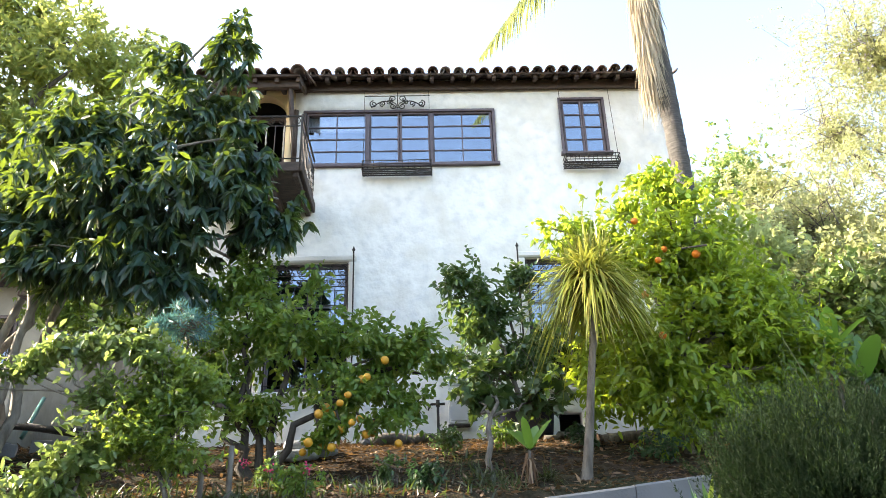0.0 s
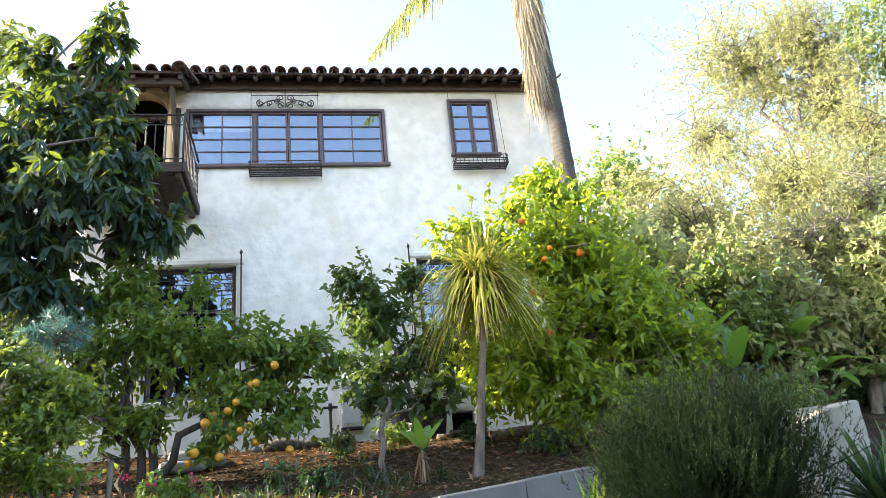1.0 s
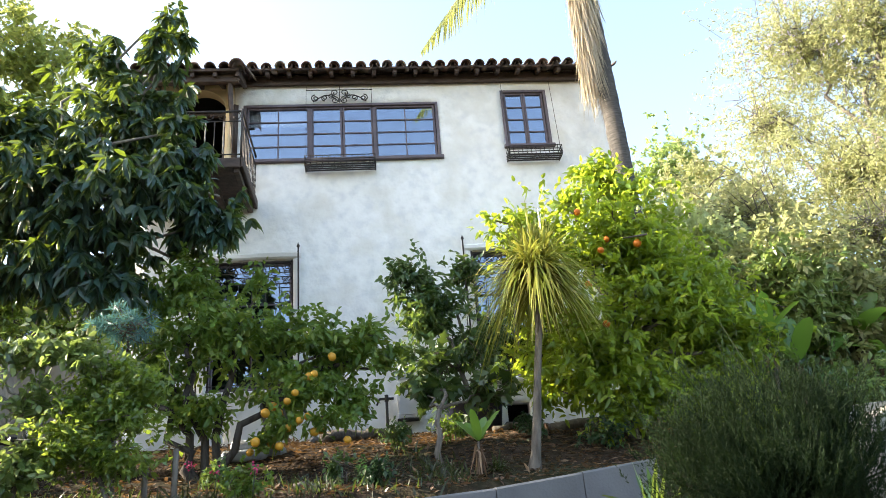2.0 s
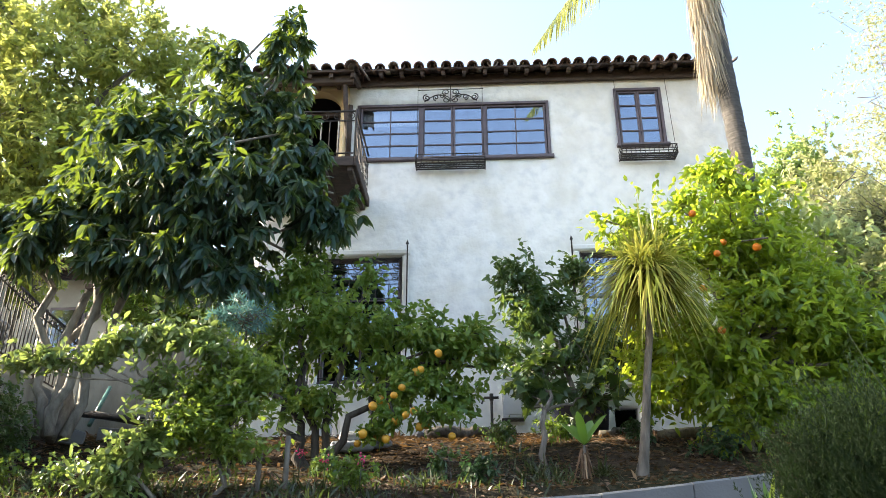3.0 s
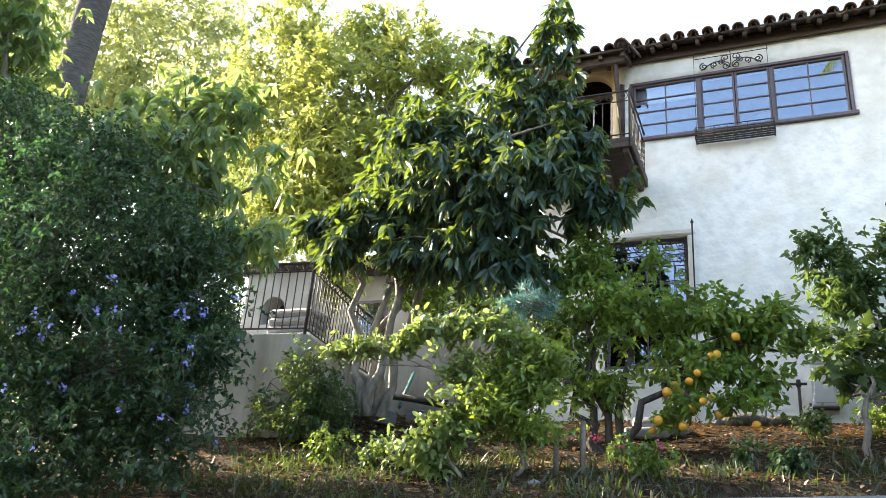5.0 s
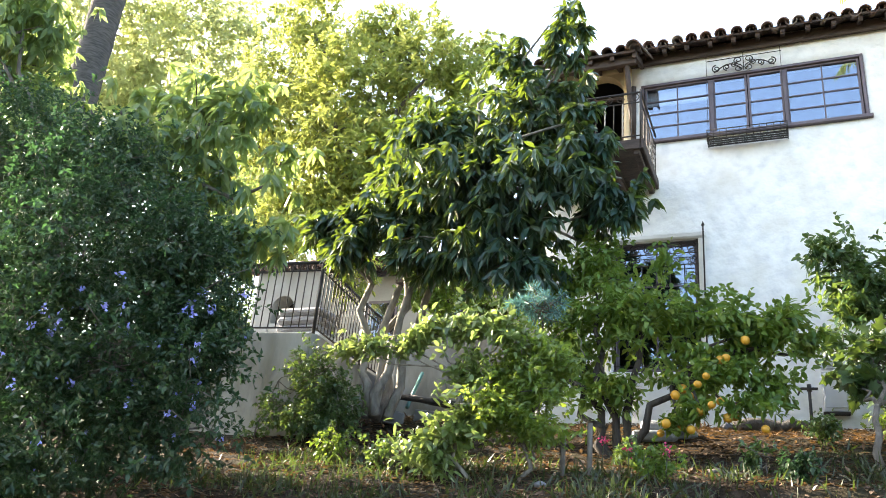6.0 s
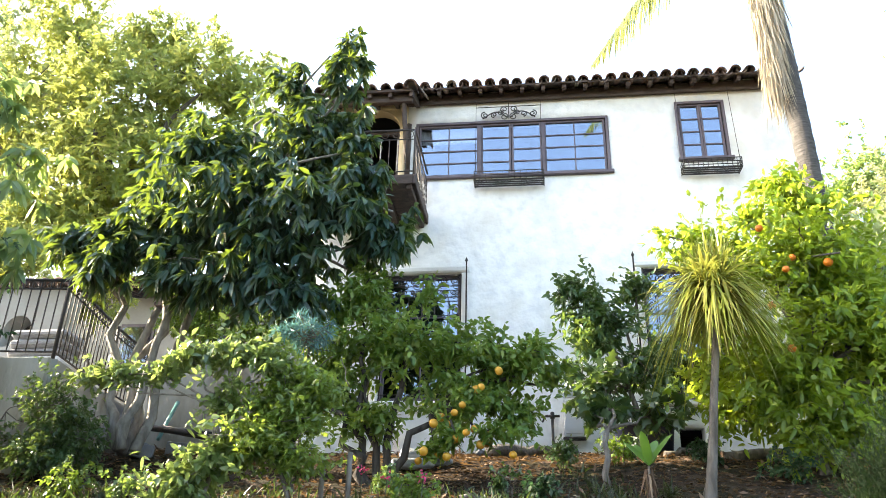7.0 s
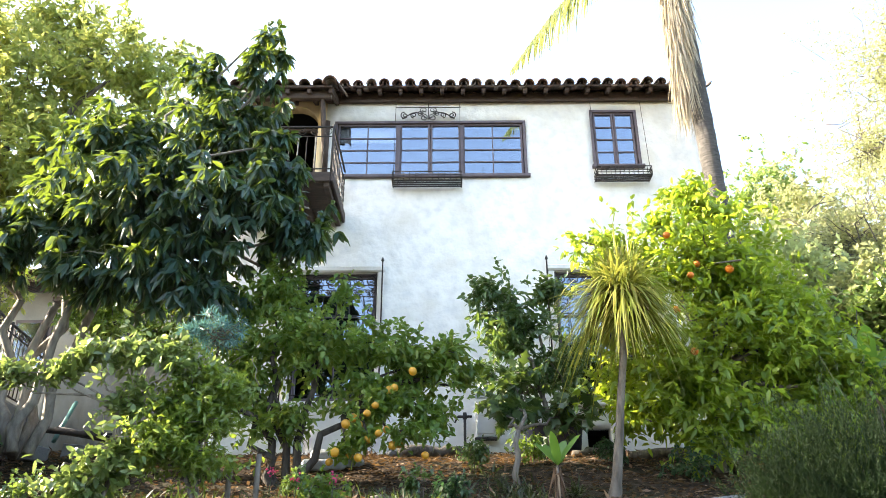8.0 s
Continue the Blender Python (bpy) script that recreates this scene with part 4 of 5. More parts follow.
tree("walnut_tree", "tall tree with sunlit yellow-green leaves behind the terrace", "tree", (-10.5, 15, 0.5), (-10.4, 15, 5.5), YELLOW, 4200, 9, 0.22, 0.09, SMALL, L_YELLOW, BARK, 2, r0=0.2, droop=0.25, twig=0.3, gap=0.2, gap_scale=0.9, twigs=70)
FARLEFT = [(-26.47, 24.00, 19.73, 4.93, 5.24), (-18.32, 21.00, 10.25, 2.91, 2.91), (-30.02, 20.00, 18.46, 5.19, 4.58)]
tree("tall_tree", "tall pale yellow-green tree far behind the terrace", "tree", (-25, 22, 3), (-25, 22, 12), FARLEFT, 4800, 8, 0.32, 0.16, SMALL, L_PALEGREEN, BARK, 3, r0=0.35, twig=0.5, gap=0.2, gap_scale=0.45, twigs=70)
# last two lobes fill the left edge and are added, mostly unseen, for shade
AVO = [(-5.99, 6.00, 2.52, 0.64, 0.46), (-5.39, 6.20, 1.71, 0.46, 0.56), (-5.21, 6.00, 0.84, 0.53, 0.28), (-9.75, 5.40, 3.75, 0.85, 1.0), (-6.86, 5.60, 1.91, 1.07, 0.43),
       (-6.97, 6.00, 2.86, 0.61, 0.46), (-6.38, 6.20, 1.69, 0.64, 0.50), (-9.76, 5.20, 4.27, 1.12, 0.84), (-5.59, 6.00, 0.48, 0.38, 0.25), (-9.7, 6.2, 2.4, 1.2, 1.2), (-10.6, 5.8, 3.6, 1.3, 1.3)]
tree("avocado_tree", "avocado tree with long hanging mid-green leaves", "tree", (-7.8, 5.4, -2.1), (-7.5, 5.5, 1.2), AVO, 1250, 9, 0.19, 0.07, LANCE, L_AVO, BARK, 4, r0=0.08, droop=0.4, rise=-0.1, twig=0.12, gap=0.1, rosette=True)
PLUM = [(-6.20, 4.60, 0.19, 1.12, 1.12), (-5.12, 4.60, -0.91, 0.97, 0.72), (-5.69, 4.40, -1.47, 0.95, 0.69), (-4.88, 5.00, -0.35, 0.50, 0.74), (-7.93, 4.90, 1.69, 0.89, 0.89),
        (-5.25, 4.90, 0.34, 0.61, 0.61), (-6.09, 4.20, -0.55, 0.83, 0.83), (-4.58, 4.70, -1.39, 0.58, 0.44), (-6.66, 5.00, 1.35, 0.86, 0.59), (-5.64, 4.00, -1.91, 0.61, 0.41), (-4.75, 5.0, -0.6, 0.5, 0.6), (-4.95, 4.8, 0.15, 0.5, 0.55),
        # first four lobes here are added unseen behind the bush to shade the ground
        (-8.4, 6.2, 0.97, 1.0, 1.0), (-7.1, 6.6, 1.1, 0.9, 0.8), (-6.6, 6.5, 0.1, 0.7, 0.8), (-7.6, 6.3, -0.6, 0.9, 0.9), (-8.7, 5.5, 1.3, 1.0, 1.1), (-8.9, 5.6, -0.2, 1.1, 1.2)]
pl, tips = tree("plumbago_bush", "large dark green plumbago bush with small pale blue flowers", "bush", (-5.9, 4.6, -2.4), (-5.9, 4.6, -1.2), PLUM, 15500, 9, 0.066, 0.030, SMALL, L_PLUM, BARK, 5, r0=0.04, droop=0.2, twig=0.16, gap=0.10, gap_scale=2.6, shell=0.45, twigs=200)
rng = np.random.default_rng(55)
front = tips[(tips[:, 2] < -0.2) & (tips[:, 0] > -6.2) & (tips[:, 1] < 5.2)]
fl = front[rng.choice(len(front), 95, replace=False)] + (0.03, -0.05, 0.02)
pos = np.repeat(fl, 9, 0) + rng.normal(0, 0.018, (len(fl) * 9, 3))
me = leaf_mesh("blossom", pos, rng.normal(size=pos.shape), rng.normal(size=pos.shape), 0.036, 0.026, SMALL, L_BLUE)
me.transform(Matrix.Translation((5.9, -4.6, 2.4)))
part("blossom", me, L_BLUE, pl, "pale blue flower clusters")["kind"] = "stuff"
GUAVA = [(-3.18, 7.20, 0.16, 0.32, 0.17), (-3.58, 7.20, 0.12, 0.34, 0.14), (-3.90, 7.25, -0.05, 0.32, 0.12), (-4.40, 7.30, -0.01, 0.32, 0.12), (-4.72, 7.35, -0.04, 0.24, 0.10), (-2.80, 7.20, 0.05, 0.32, 0.20),
         (-3.12, 7.15, -0.38, 0.32, 0.20), (-3.40, 7.00, -1.15, 0.40, 0.24), (-3.15, 7.00, -0.85, 0.26, 0.22)]
tree("guava_shrub", "airy young guava shrub with bright light green leaves", "shrub", (-3.1, 7.05, -1.5), (-3.2, 7.2, -0.5), [(x, y, z, 1.25 * a, 1.6 * b) for x, y, z, a, b in GUAVA], 430, 8, 0.105, 0.050, LANCE, L_SHRUB, BARK_PALE, 6, r0=0.026, droop=0.2, twig=0.26, gap=0.16, gap_scale=3.2, shell=0.05)
LIME = [(-2.70, 7.30, -0.37, 0.44, 0.38), (-2.34, 7.20, -0.54, 0.42, 0.38), (-2.54, 7.30, -0.14, 0.38, 0.30), (-2.86, 7.10, -0.77, 0.44, 0.32), (-2.24, 7.20, -0.25, 0.30, 0.26), (-2.44, 7.10, -0.90, 0.44, 0.28)]
tree("lime_shrub", "dense leafy lime shrub with small dark green leaves", "shrub", (-2.5, 7.15, -1.45), (-2.5, 7.2, -0.8), LIME, 1450, 8, 0.075, 0.036, SMALL, L_LIME, BARK, 66, r0=0.03, droop=0.2, twig=0.24, gap=0.26, gap_scale=3.4, shell=0.1)
FRUIT = [(-2.34, 9.20, 1.41, 0.59, 0.59), (-1.81, 9.00, 0.73, 0.92, 0.56), (-0.67, 9.00, 0.61, 0.76, 0.42), (-0.98, 9.05, 0.10, 0.62, 0.40), (-0.28, 9.20, 0.53, 0.53, 0.42), (-2.56, 9.00, 0.32, 0.57, 0.50),
         (-2.12, 8.90, -0.12, 0.48, 0.41), (-0.41, 9.00, 0.03, 0.48, 0.41), (0.00, 9.30, 0.48, 0.28, 0.36), (-1.51, 9.30, 1.47, 0.30, 0.37), (-2.82, 9.10, 0.95, 0.44, 0.44), (-0.95, 8.7, -0.12, 0.42, 0.26), (-1.3, 8.6, -0.55, 0.25, 0.14), (-0.72, 8.65, -0.36, 0.42, 0.24), (-1.05, 8.6, -0.4, 0.28, 0.2)]
gt, _ = tree("grapefruit_tree", "grapefruit tree with several dark trunks and yellow fruit", "tree", (-2.0, 9.0, -0.85), (-1.9, 9.0, -0.1), FRUIT, 1850, 8, 0.104, 0.050, LANCE, L_CITRUS, BARK_DARK, 7,
             r0=0.055, stems=[((-2.05, 9.0, -0.85), (-2.45, 9.05, 0.2)), ((-2.0, 9.05, -0.85), (-2.2, 9.05, 0.3)), ((-1.95, 9.0, -0.85), (-1.75, 9.0, 0.2)), ((-1.92, 8.9, -0.85), (-1.3, 8.95, 0.0)), ((-2.08, 8.95, -0.85), (-2.6, 8.95, -0.05))], droop=0.3, twig=0.26, gap=0.30, gap_scale=2.8, shell=0.2)


def fruit_mesh(name, material):
    bm = bmesh.new()
    bmesh.ops.create_icosphere(bm, subdivisions=2, radius=1)
    for v in bm.verts:
        v.co.z *= 0.93
        if v.co.z > 0.85:
            v.co.z -= 0.06
    return finish(name, bm, material, True)


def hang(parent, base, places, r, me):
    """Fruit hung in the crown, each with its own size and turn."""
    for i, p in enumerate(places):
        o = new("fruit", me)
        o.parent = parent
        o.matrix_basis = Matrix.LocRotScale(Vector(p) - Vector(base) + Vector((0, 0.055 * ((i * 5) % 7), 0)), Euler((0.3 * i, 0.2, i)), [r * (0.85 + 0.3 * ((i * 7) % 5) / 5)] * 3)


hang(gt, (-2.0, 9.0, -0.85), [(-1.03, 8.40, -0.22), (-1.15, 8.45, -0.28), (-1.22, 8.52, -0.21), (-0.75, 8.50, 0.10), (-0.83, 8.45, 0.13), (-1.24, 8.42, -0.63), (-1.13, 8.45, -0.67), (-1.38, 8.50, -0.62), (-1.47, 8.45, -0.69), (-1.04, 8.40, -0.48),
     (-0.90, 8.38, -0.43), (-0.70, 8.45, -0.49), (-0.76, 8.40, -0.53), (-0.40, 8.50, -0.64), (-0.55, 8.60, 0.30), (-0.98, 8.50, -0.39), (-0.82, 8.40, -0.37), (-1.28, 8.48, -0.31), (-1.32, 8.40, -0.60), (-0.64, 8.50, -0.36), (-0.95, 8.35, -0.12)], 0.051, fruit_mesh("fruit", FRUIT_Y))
eu, _ = tree("euphorbia", "blue-green needle-leaved spurge on bare stems", "shrub", (-2.75, 8.35, -1.0), (-2.75, 8.32, 0.4), [(-2.70, 8.10, 0.62, 0.36, 0.20)], 34, 34, 0.13, 0.012, SMALL, L_EUPH, BARK, 8, r0=0.025, droop=0.1, twig=0.08, spread=1.3)
CENTRE = [(0.52, 10.60, 2.00, 0.50, 0.38), (0.78, 10.50, 1.43, 0.57, 0.49), (0.39, 10.50, 0.77, 0.24, 0.32), (1.39, 10.50, 0.91, 0.61, 0.49), (1.33, 10.70, 2.11, 0.34, 0.24)]
tree("cherimoya_tree", "slender small tree with dark green leaves against the wall", "tree", (1.35, 10.4, -0.45), (1.1, 10.45, 0.5), CENTRE, 620, 9, 0.125, 0.052, LANCE, L_DARK, BARK, 9, r0=0.05, droop=0.35, twig=0.3, gap=0.3, gap_scale=2.8, shell=0.1)
tree("fig_tree", "young fig tree with broad lobed leaves and a pale trunk", "tree", (0.62, 8.8, -1.0), (0.66, 9.0, -0.3), [(0.78, 10.10, 0.42, 0.50, 0.46), (1.27, 9.90, 0.14, 0.53, 0.34), (0.55, 9.7, 0.1, 0.3, 0.25)], 110, 4, 0.2, 0.2, LOBED, L_FIG, BARK, 10, r0=0.045, droop=0.25, twig=0.2, shell=0.3)
ORANGE = [(3.20, 9.50, 2.00, 1.11, 0.80), (3.24, 9.70, 3.01, 0.50, 0.42), (2.03, 9.70, 2.29, 0.52, 0.40), (3.72, 9.30, 0.96, 1.00, 0.85), (2.70, 9.30, 0.39, 1.03, 0.74), (3.27, 9.20, -0.27, 0.88, 0.44), (4.50, 9.70, 0.95, 0.66, 0.60), (2.15, 9.50, 0.10, 0.44, 0.37),
          (4.55, 9.45, 0.45, 0.75, 0.65), (4.1, 9.6, 1.55, 0.5, 0.5), (4.3, 9.3, -0.3, 0.7, 0.5), (3.6, 9.6, 2.75, 0.45, 0.35), (2.7, 9.6, 2.7, 0.35, 0.3)]
ot, _ = tree("orange_tree", "large bright green orange tree bearing a few oranges", "tree", (3.1, 9.4, -0.8), (3.1, 9.4, 0.2), ORANGE, 4000, 8, 0.122, 0.052, LANCE, L_ORANGE, BARK, 11, r0=0.08, droop=0.25, twig=0.3, gap=0.27, gap_scale=2.5, shell=0.25)
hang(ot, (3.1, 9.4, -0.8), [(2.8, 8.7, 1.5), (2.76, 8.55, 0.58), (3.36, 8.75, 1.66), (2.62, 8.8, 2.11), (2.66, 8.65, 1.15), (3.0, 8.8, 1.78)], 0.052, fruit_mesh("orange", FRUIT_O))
JACA = [(14.38, 20.00, 13.13, 2.34, 2.13), (16.21, 19.00, 10.83, 2.48, 2.90), (12.64, 17.00, 6.75, 2.70, 1.60), (8.75, 16.00, 5.22, 1.88, 1.01), (12.71, 15.50, 4.41, 1.39, 1.24),
        (12.54, 15.00, 5.38, 1.39, 1.23), (16.09, 19.00, 13.08, 1.93, 1.93), (14.71, 16.00, 7.89, 1.06, 1.76), (12.38, 20.00, 10.01, 1.56, 1.17)]
JACA = [(x, y, z, 1.3 * a, 1.3 * b) for x, y, z, a, b in JACA]
ja, jt = tree("jacaranda_tree", "spreading feathery jacaranda with pale yellow-green leaves and lilac flowers", "tree", (13.5, 17.5, 1.2), (13.6, 17.6, 4.8), JACA, 9000, 11, 0.14, 0.042, SMALL, L_JACA, BARK, 12, r0=0.17, droop=0.2, twig=0.5, gap=0.12, gap_scale=0.8, twigs=900, spread=1.5, shell=0.1)
rng = np.random.default_rng(77)
hi = jt[jt[:, 2] > 10.5]
hi = hi[rng.choice(len(hi), min(110, len(hi)), replace=False)]
pos = np.repeat(hi, 10, 0) + rng.normal(0, 0.12, (len(hi) * 10, 3))
me = leaf_mesh("blossom", pos, rng.normal(size=pos.shape), rng.normal(size=pos.shape), 0.12, 0.08, SMALL, L_LILAC)
me.transform(Matrix.Translation((-13.5, -17.5, -1.2)))
part("blossom", me, L_LILAC, ja, "lilac flower clusters")["kind"] = "stuff"
tree("oak_tree", "dark green tree at the edge of the slope", "tree", (17.2, 17.2, 1.4), (17.2, 17.1, 9), [(17.07, 17.00, 12.15, 1.24, 1.54), (18.4, 17.4, 11.0, 1.6, 1.8)], 700, 9, 0.17, 0.08, SMALL, L_AVO, BARK, 13, r0=0.14, twig=0.3)
for i, (L, c, m) in enumerate([((11.67, 26.00, 12.0, 1.65, 1.5), 700, L_AVO), ((10.58, 21.00, 8.0, 1.6, 1.7), 800, L_JACA), ((5.00, 11.25, 2.41, 0.90, 0.90), 800, L_PALEGREEN), ((6.31, 10.64, 1.86, 1.14, 0.84), 900, L_JACA), ((7.59, 10.80, 1.34, 1.24, 0.95), 900, L_JACA), ((12.5, 14.2, 2.0, 1.7, 1.2), 800, L_DARK), ((14.8, 15.0, 3.4, 2.0, 1.7), 900, L_JACA), ((5.4, 13.6, 2.2, 0.9, 1.1), 500, L_CITRUS), ((13.5, 24, 8.2, 2.6, 2.4), 900, L_JACA), ((17.5, 22, 7.5, 3.0, 3.0), 1000, L_AVO), ((6.32, 12.5, 2.6, 0.8, 0.8), 500, L_SHRUB), ((5.1, 11.7, 1.6, 0.7, 0.8), 450, L_CITRUS), ((5.92, 10.16, 1.35, 0.80, 0.64), 700, L_SHRUB), ((9.8, 13.0, 1.6, 1.2, 1.1), 800, L_DARK), ((8.8, 11.2, 0.5, 1.0, 0.9), 600, L_DARK), ((5.4, 9.8, -0.15, 0.6, 0.5), 420, L_DARK), ((6.4, 9.9, -0.25, 0.6, 0.5), 420, L_AVO), ((10.0, 11.2, 0.9, 1.2, 1.1), 700, L_DARK), ((9.30, 10.50, 1.89, 1.12, 1.12), 700, L_PALEGREEN)]):
    g = ground_z(L[0], L[1])
    tree("hillside_shrub", "sunlit leafy shrub on the hillside beside the house", "shrub", (L[0], L[1], g), (L[0], L[1], (g + L[2]) / 2), [L, (L[0] + 0.6 * L[3], L[1] + 0.3, L[2] - 0.45 * L[4], L[3] * 0.8, L[4] * 0.8), (L[0] - 0.5 * L[3], L[1], L[2] - 0.6 * L[4], L[3] * 0.8, L[4] * 0.8)], c, 8, 0.15 if L[1] < 18 else 0.22, 0.07 if L[1] < 18 else 0.1, SMALL, m, BARK, 20 + i, r0=0.05, droop=0.25, twig=0.25, gap=0.05, gap_scale=1.0)

tree("bare_thicket", "tangle of bare pale twigs hanging on the hillside", "thicket", (8.4, 10.9, -0.4), (8.25, 10.9, 1.75), [(8.72, 10.80, 2.71, 0.88, 0.60), (7.92, 10.80, 2.47, 0.72, 0.48), (9.36, 10.88, 3.19, 0.80, 0.72), (8.80, 10.56, 2.15, 0.80, 0.48)], 900, 6, 0.11, 0.05, SMALL, L_JACA, BARK_PALE, 90,
     r0=0.10, stems=[((8.4, 10.9, -0.4), (8.2, 10.9, 1.9)), ((8.5, 10.8, -0.4), (9.05, 10.7, 1.75))], twigs=520, twig=0.35, gap=0.0, shell=0.05)

for i, (x, y, z, a, b, m) in enumerate([(-8.52, 12.8, 3.26, 0.72, 0.6, L_YELLOW), (-10.59, 13.0, 4.17, 0.85, 0.7, L_YELLOW), (-12.24, 13.0, 5.67, 1.15, 1.1, L_AVO), (-6.61, 13.3, 2.94, 0.81, 0.6, L_CITRUS), (-5.2, 13.2, 2.5, 0.7, 0.6, L_CITRUS), (-10.9, 12.4, 2.3, 0.7, 0.9, L_DARK)]):
    tree("terrace_shrub", "leafy shrub growing behind the terrace", "shrub", (x, y, 0.6), (x, y, (z + 0.6) / 2), [(x, y, z, a, b), (x + 0.3 * a, y, z - 0.7 * b, a * 0.8, b * 0.8), (x - 0.4 * a, y, z - 0.5 * b, a * 0.8, b * 0.7)], 420, 8, 0.11, 0.05, SMALL, m, BARK, 60 + i, r0=0.04, twig=0.2)

# rosemary: upright needle sprigs over the whole mound
ROSE = [(2.95, 5.80, -1.22, 0.82, 0.50), (2.42, 5.80, -1.36, 0.46, 0.44), (3.30, 5.55, -1.50, 0.46, 0.46), (2.8, 5.4, -1.6, 0.6, 0.4)]
rng = np.random.default_rng(31)
rs = thing("rosemary_bush", "dense dark green rosemary mound with upright sprigs", "bush", (2.95, 5.75, -2.0))
tips, outw = twig_tips(ROSE, 4200, rng, -0.3, 1.5, 0.55)
way = unit(outw * (0.7, 0.7, 0.4) + (0, 0, 1.1) + rng.normal(0, 0.22, outw.shape))
per = 26
f = rng.random((len(tips) * per, 1)) * 0.2
pos = np.repeat(tips, per, 0) - np.repeat(way, per, 0) * (0.16 - f)
nway = unit(np.repeat(way, per, 0) * 0.9 + rng.normal(0, 0.45, pos.shape))
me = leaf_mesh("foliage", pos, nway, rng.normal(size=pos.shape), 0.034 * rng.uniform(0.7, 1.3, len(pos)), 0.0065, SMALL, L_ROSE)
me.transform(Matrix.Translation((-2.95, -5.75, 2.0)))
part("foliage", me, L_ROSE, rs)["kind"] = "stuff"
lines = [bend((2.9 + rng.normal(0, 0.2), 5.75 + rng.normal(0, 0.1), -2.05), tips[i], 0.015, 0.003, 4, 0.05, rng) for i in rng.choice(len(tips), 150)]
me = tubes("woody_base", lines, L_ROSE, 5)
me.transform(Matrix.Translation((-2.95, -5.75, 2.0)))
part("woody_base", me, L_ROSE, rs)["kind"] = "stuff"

LONG = (np.array([[a, s * w, 0] for a, w in ((0, 1), (.15, 1), (.3, .95), (.45, .85), (.6, .7), (.75, .55), (.9, .3)) for s in (1, -1)] + [[1, 0, 0]]),
        [[2 * i, 2 * i + 1, 2 * i + 3, 2 * i + 2] for i in range(6)] + [[12, 13, 14]])


def strap_plant(name, label, category, base, n, length, width, leaf, seed, low=0.2, high=1.4, droop=0.5, trunk=None, bark=BARK_PALE, puff=0.02):
    """A rosette of long leaves, arching over, on a trunk where there is one."""
    rng = np.random.default_rng(seed)
    t = thing(name, label, category, base)
    top = np.array(trunk[-1][:3] if trunk else (0, 0, 0.02))
    a = rng.uniform(0, 2 * math.pi, n)
    e = rng.uniform(low, high, n)
    way = np.stack([np.cos(a) * np.cos(e), np.sin(a) * np.cos(e), np.sin(e)], 1)
    pos = top + way * 0.03 + rng.normal(0, puff, (n, 3))
    ln = length * rng.uniform(0.65, 1.15, n)
    me = leaf_mesh("leaves", pos, way, np.tile((0, 0, 1.0), (n, 1)) + rng.normal(0, 0.2, (n, 3)), ln, width * rng.uniform(0.7, 1.2, n), LONG, leaf, droop * rng.uniform(0.5, 1.5, n) * np.clip(np.cos(e) + 0.15, 0.08, 1.2))
    part("leaves", me, leaf, t)
    if trunk:
        part("trunk", tubes("trunk", [trunk], bark, 10), bark, t)
    return t


pt = strap_plant("ponytail_palm", "slim grey ponytail palm with a mop of yellow-green strap leaves", "plant", (1.58, 8.5, -1.2), 1100, 0.80, 0.025, L_GRASSTREE, 41, -0.35, 1.5, 0.78, puff=0.09,
                 bark=BARK, trunk=[(0, 0, -0.1, 0.11), (0.02, 0, 0.06, 0.085), (0.06, 0, 0.25, 0.058), (0.13, 0, 0.7, 0.048), (0.19, 0, 1.15, 0.043), (0.26, 0, 1.6, 0.042), (0.31, 0, 1.98, 0.046), (0.33, 0, 2.36, 0.052)])
strap_plant("agave_plant", "dark green clump of stiff strap leaves beside the planter wall", "plant", (4.0, 5.35, -1.95), 150, 0.62, 0.045, L_PLUM, 42, 0.15, 1.4, 0.35)
strap_plant("agave_plant", "dark green clump of stiff strap leaves beside the planter wall", "plant", (4.45, 5.7, -1.9), 130, 0.65, 0.045, L_PLUM, 43, 0.15, 1.4, 0.35)
strap_plant("agave_plant", "stiff dark green leaves in front of the low wall", "plant", (2.1, 6.3, -1.85), 34, 0.5, 0.06, L_DARK, 44, 0.3, 1.4, 0.3)
strap_plant("spider_plant", "tuft of thin arching green leaves on the soil", "plant", (1.2, 8.45, -1.12), 60, 0.3, 0.014, L_GRASS, 45, 0.2, 1.4, 0.6)


BLADE = (np.array([[a, s * w, abs(s) * 0.10] for a, w in ((.0, .12), (.12, .75), (.3, 1), (.5, 1), (.7, .9), (.88, .55)) for s in (1, 0, -1)] + [[1, 0, 0]]),
         [[3 * i + k, 3 * i + k + 1, 3 * i + k + 4, 3 * i + k + 3] for i in range(5) for k in (0, 1)] + [[15, 16, 18], [16, 17, 18]])


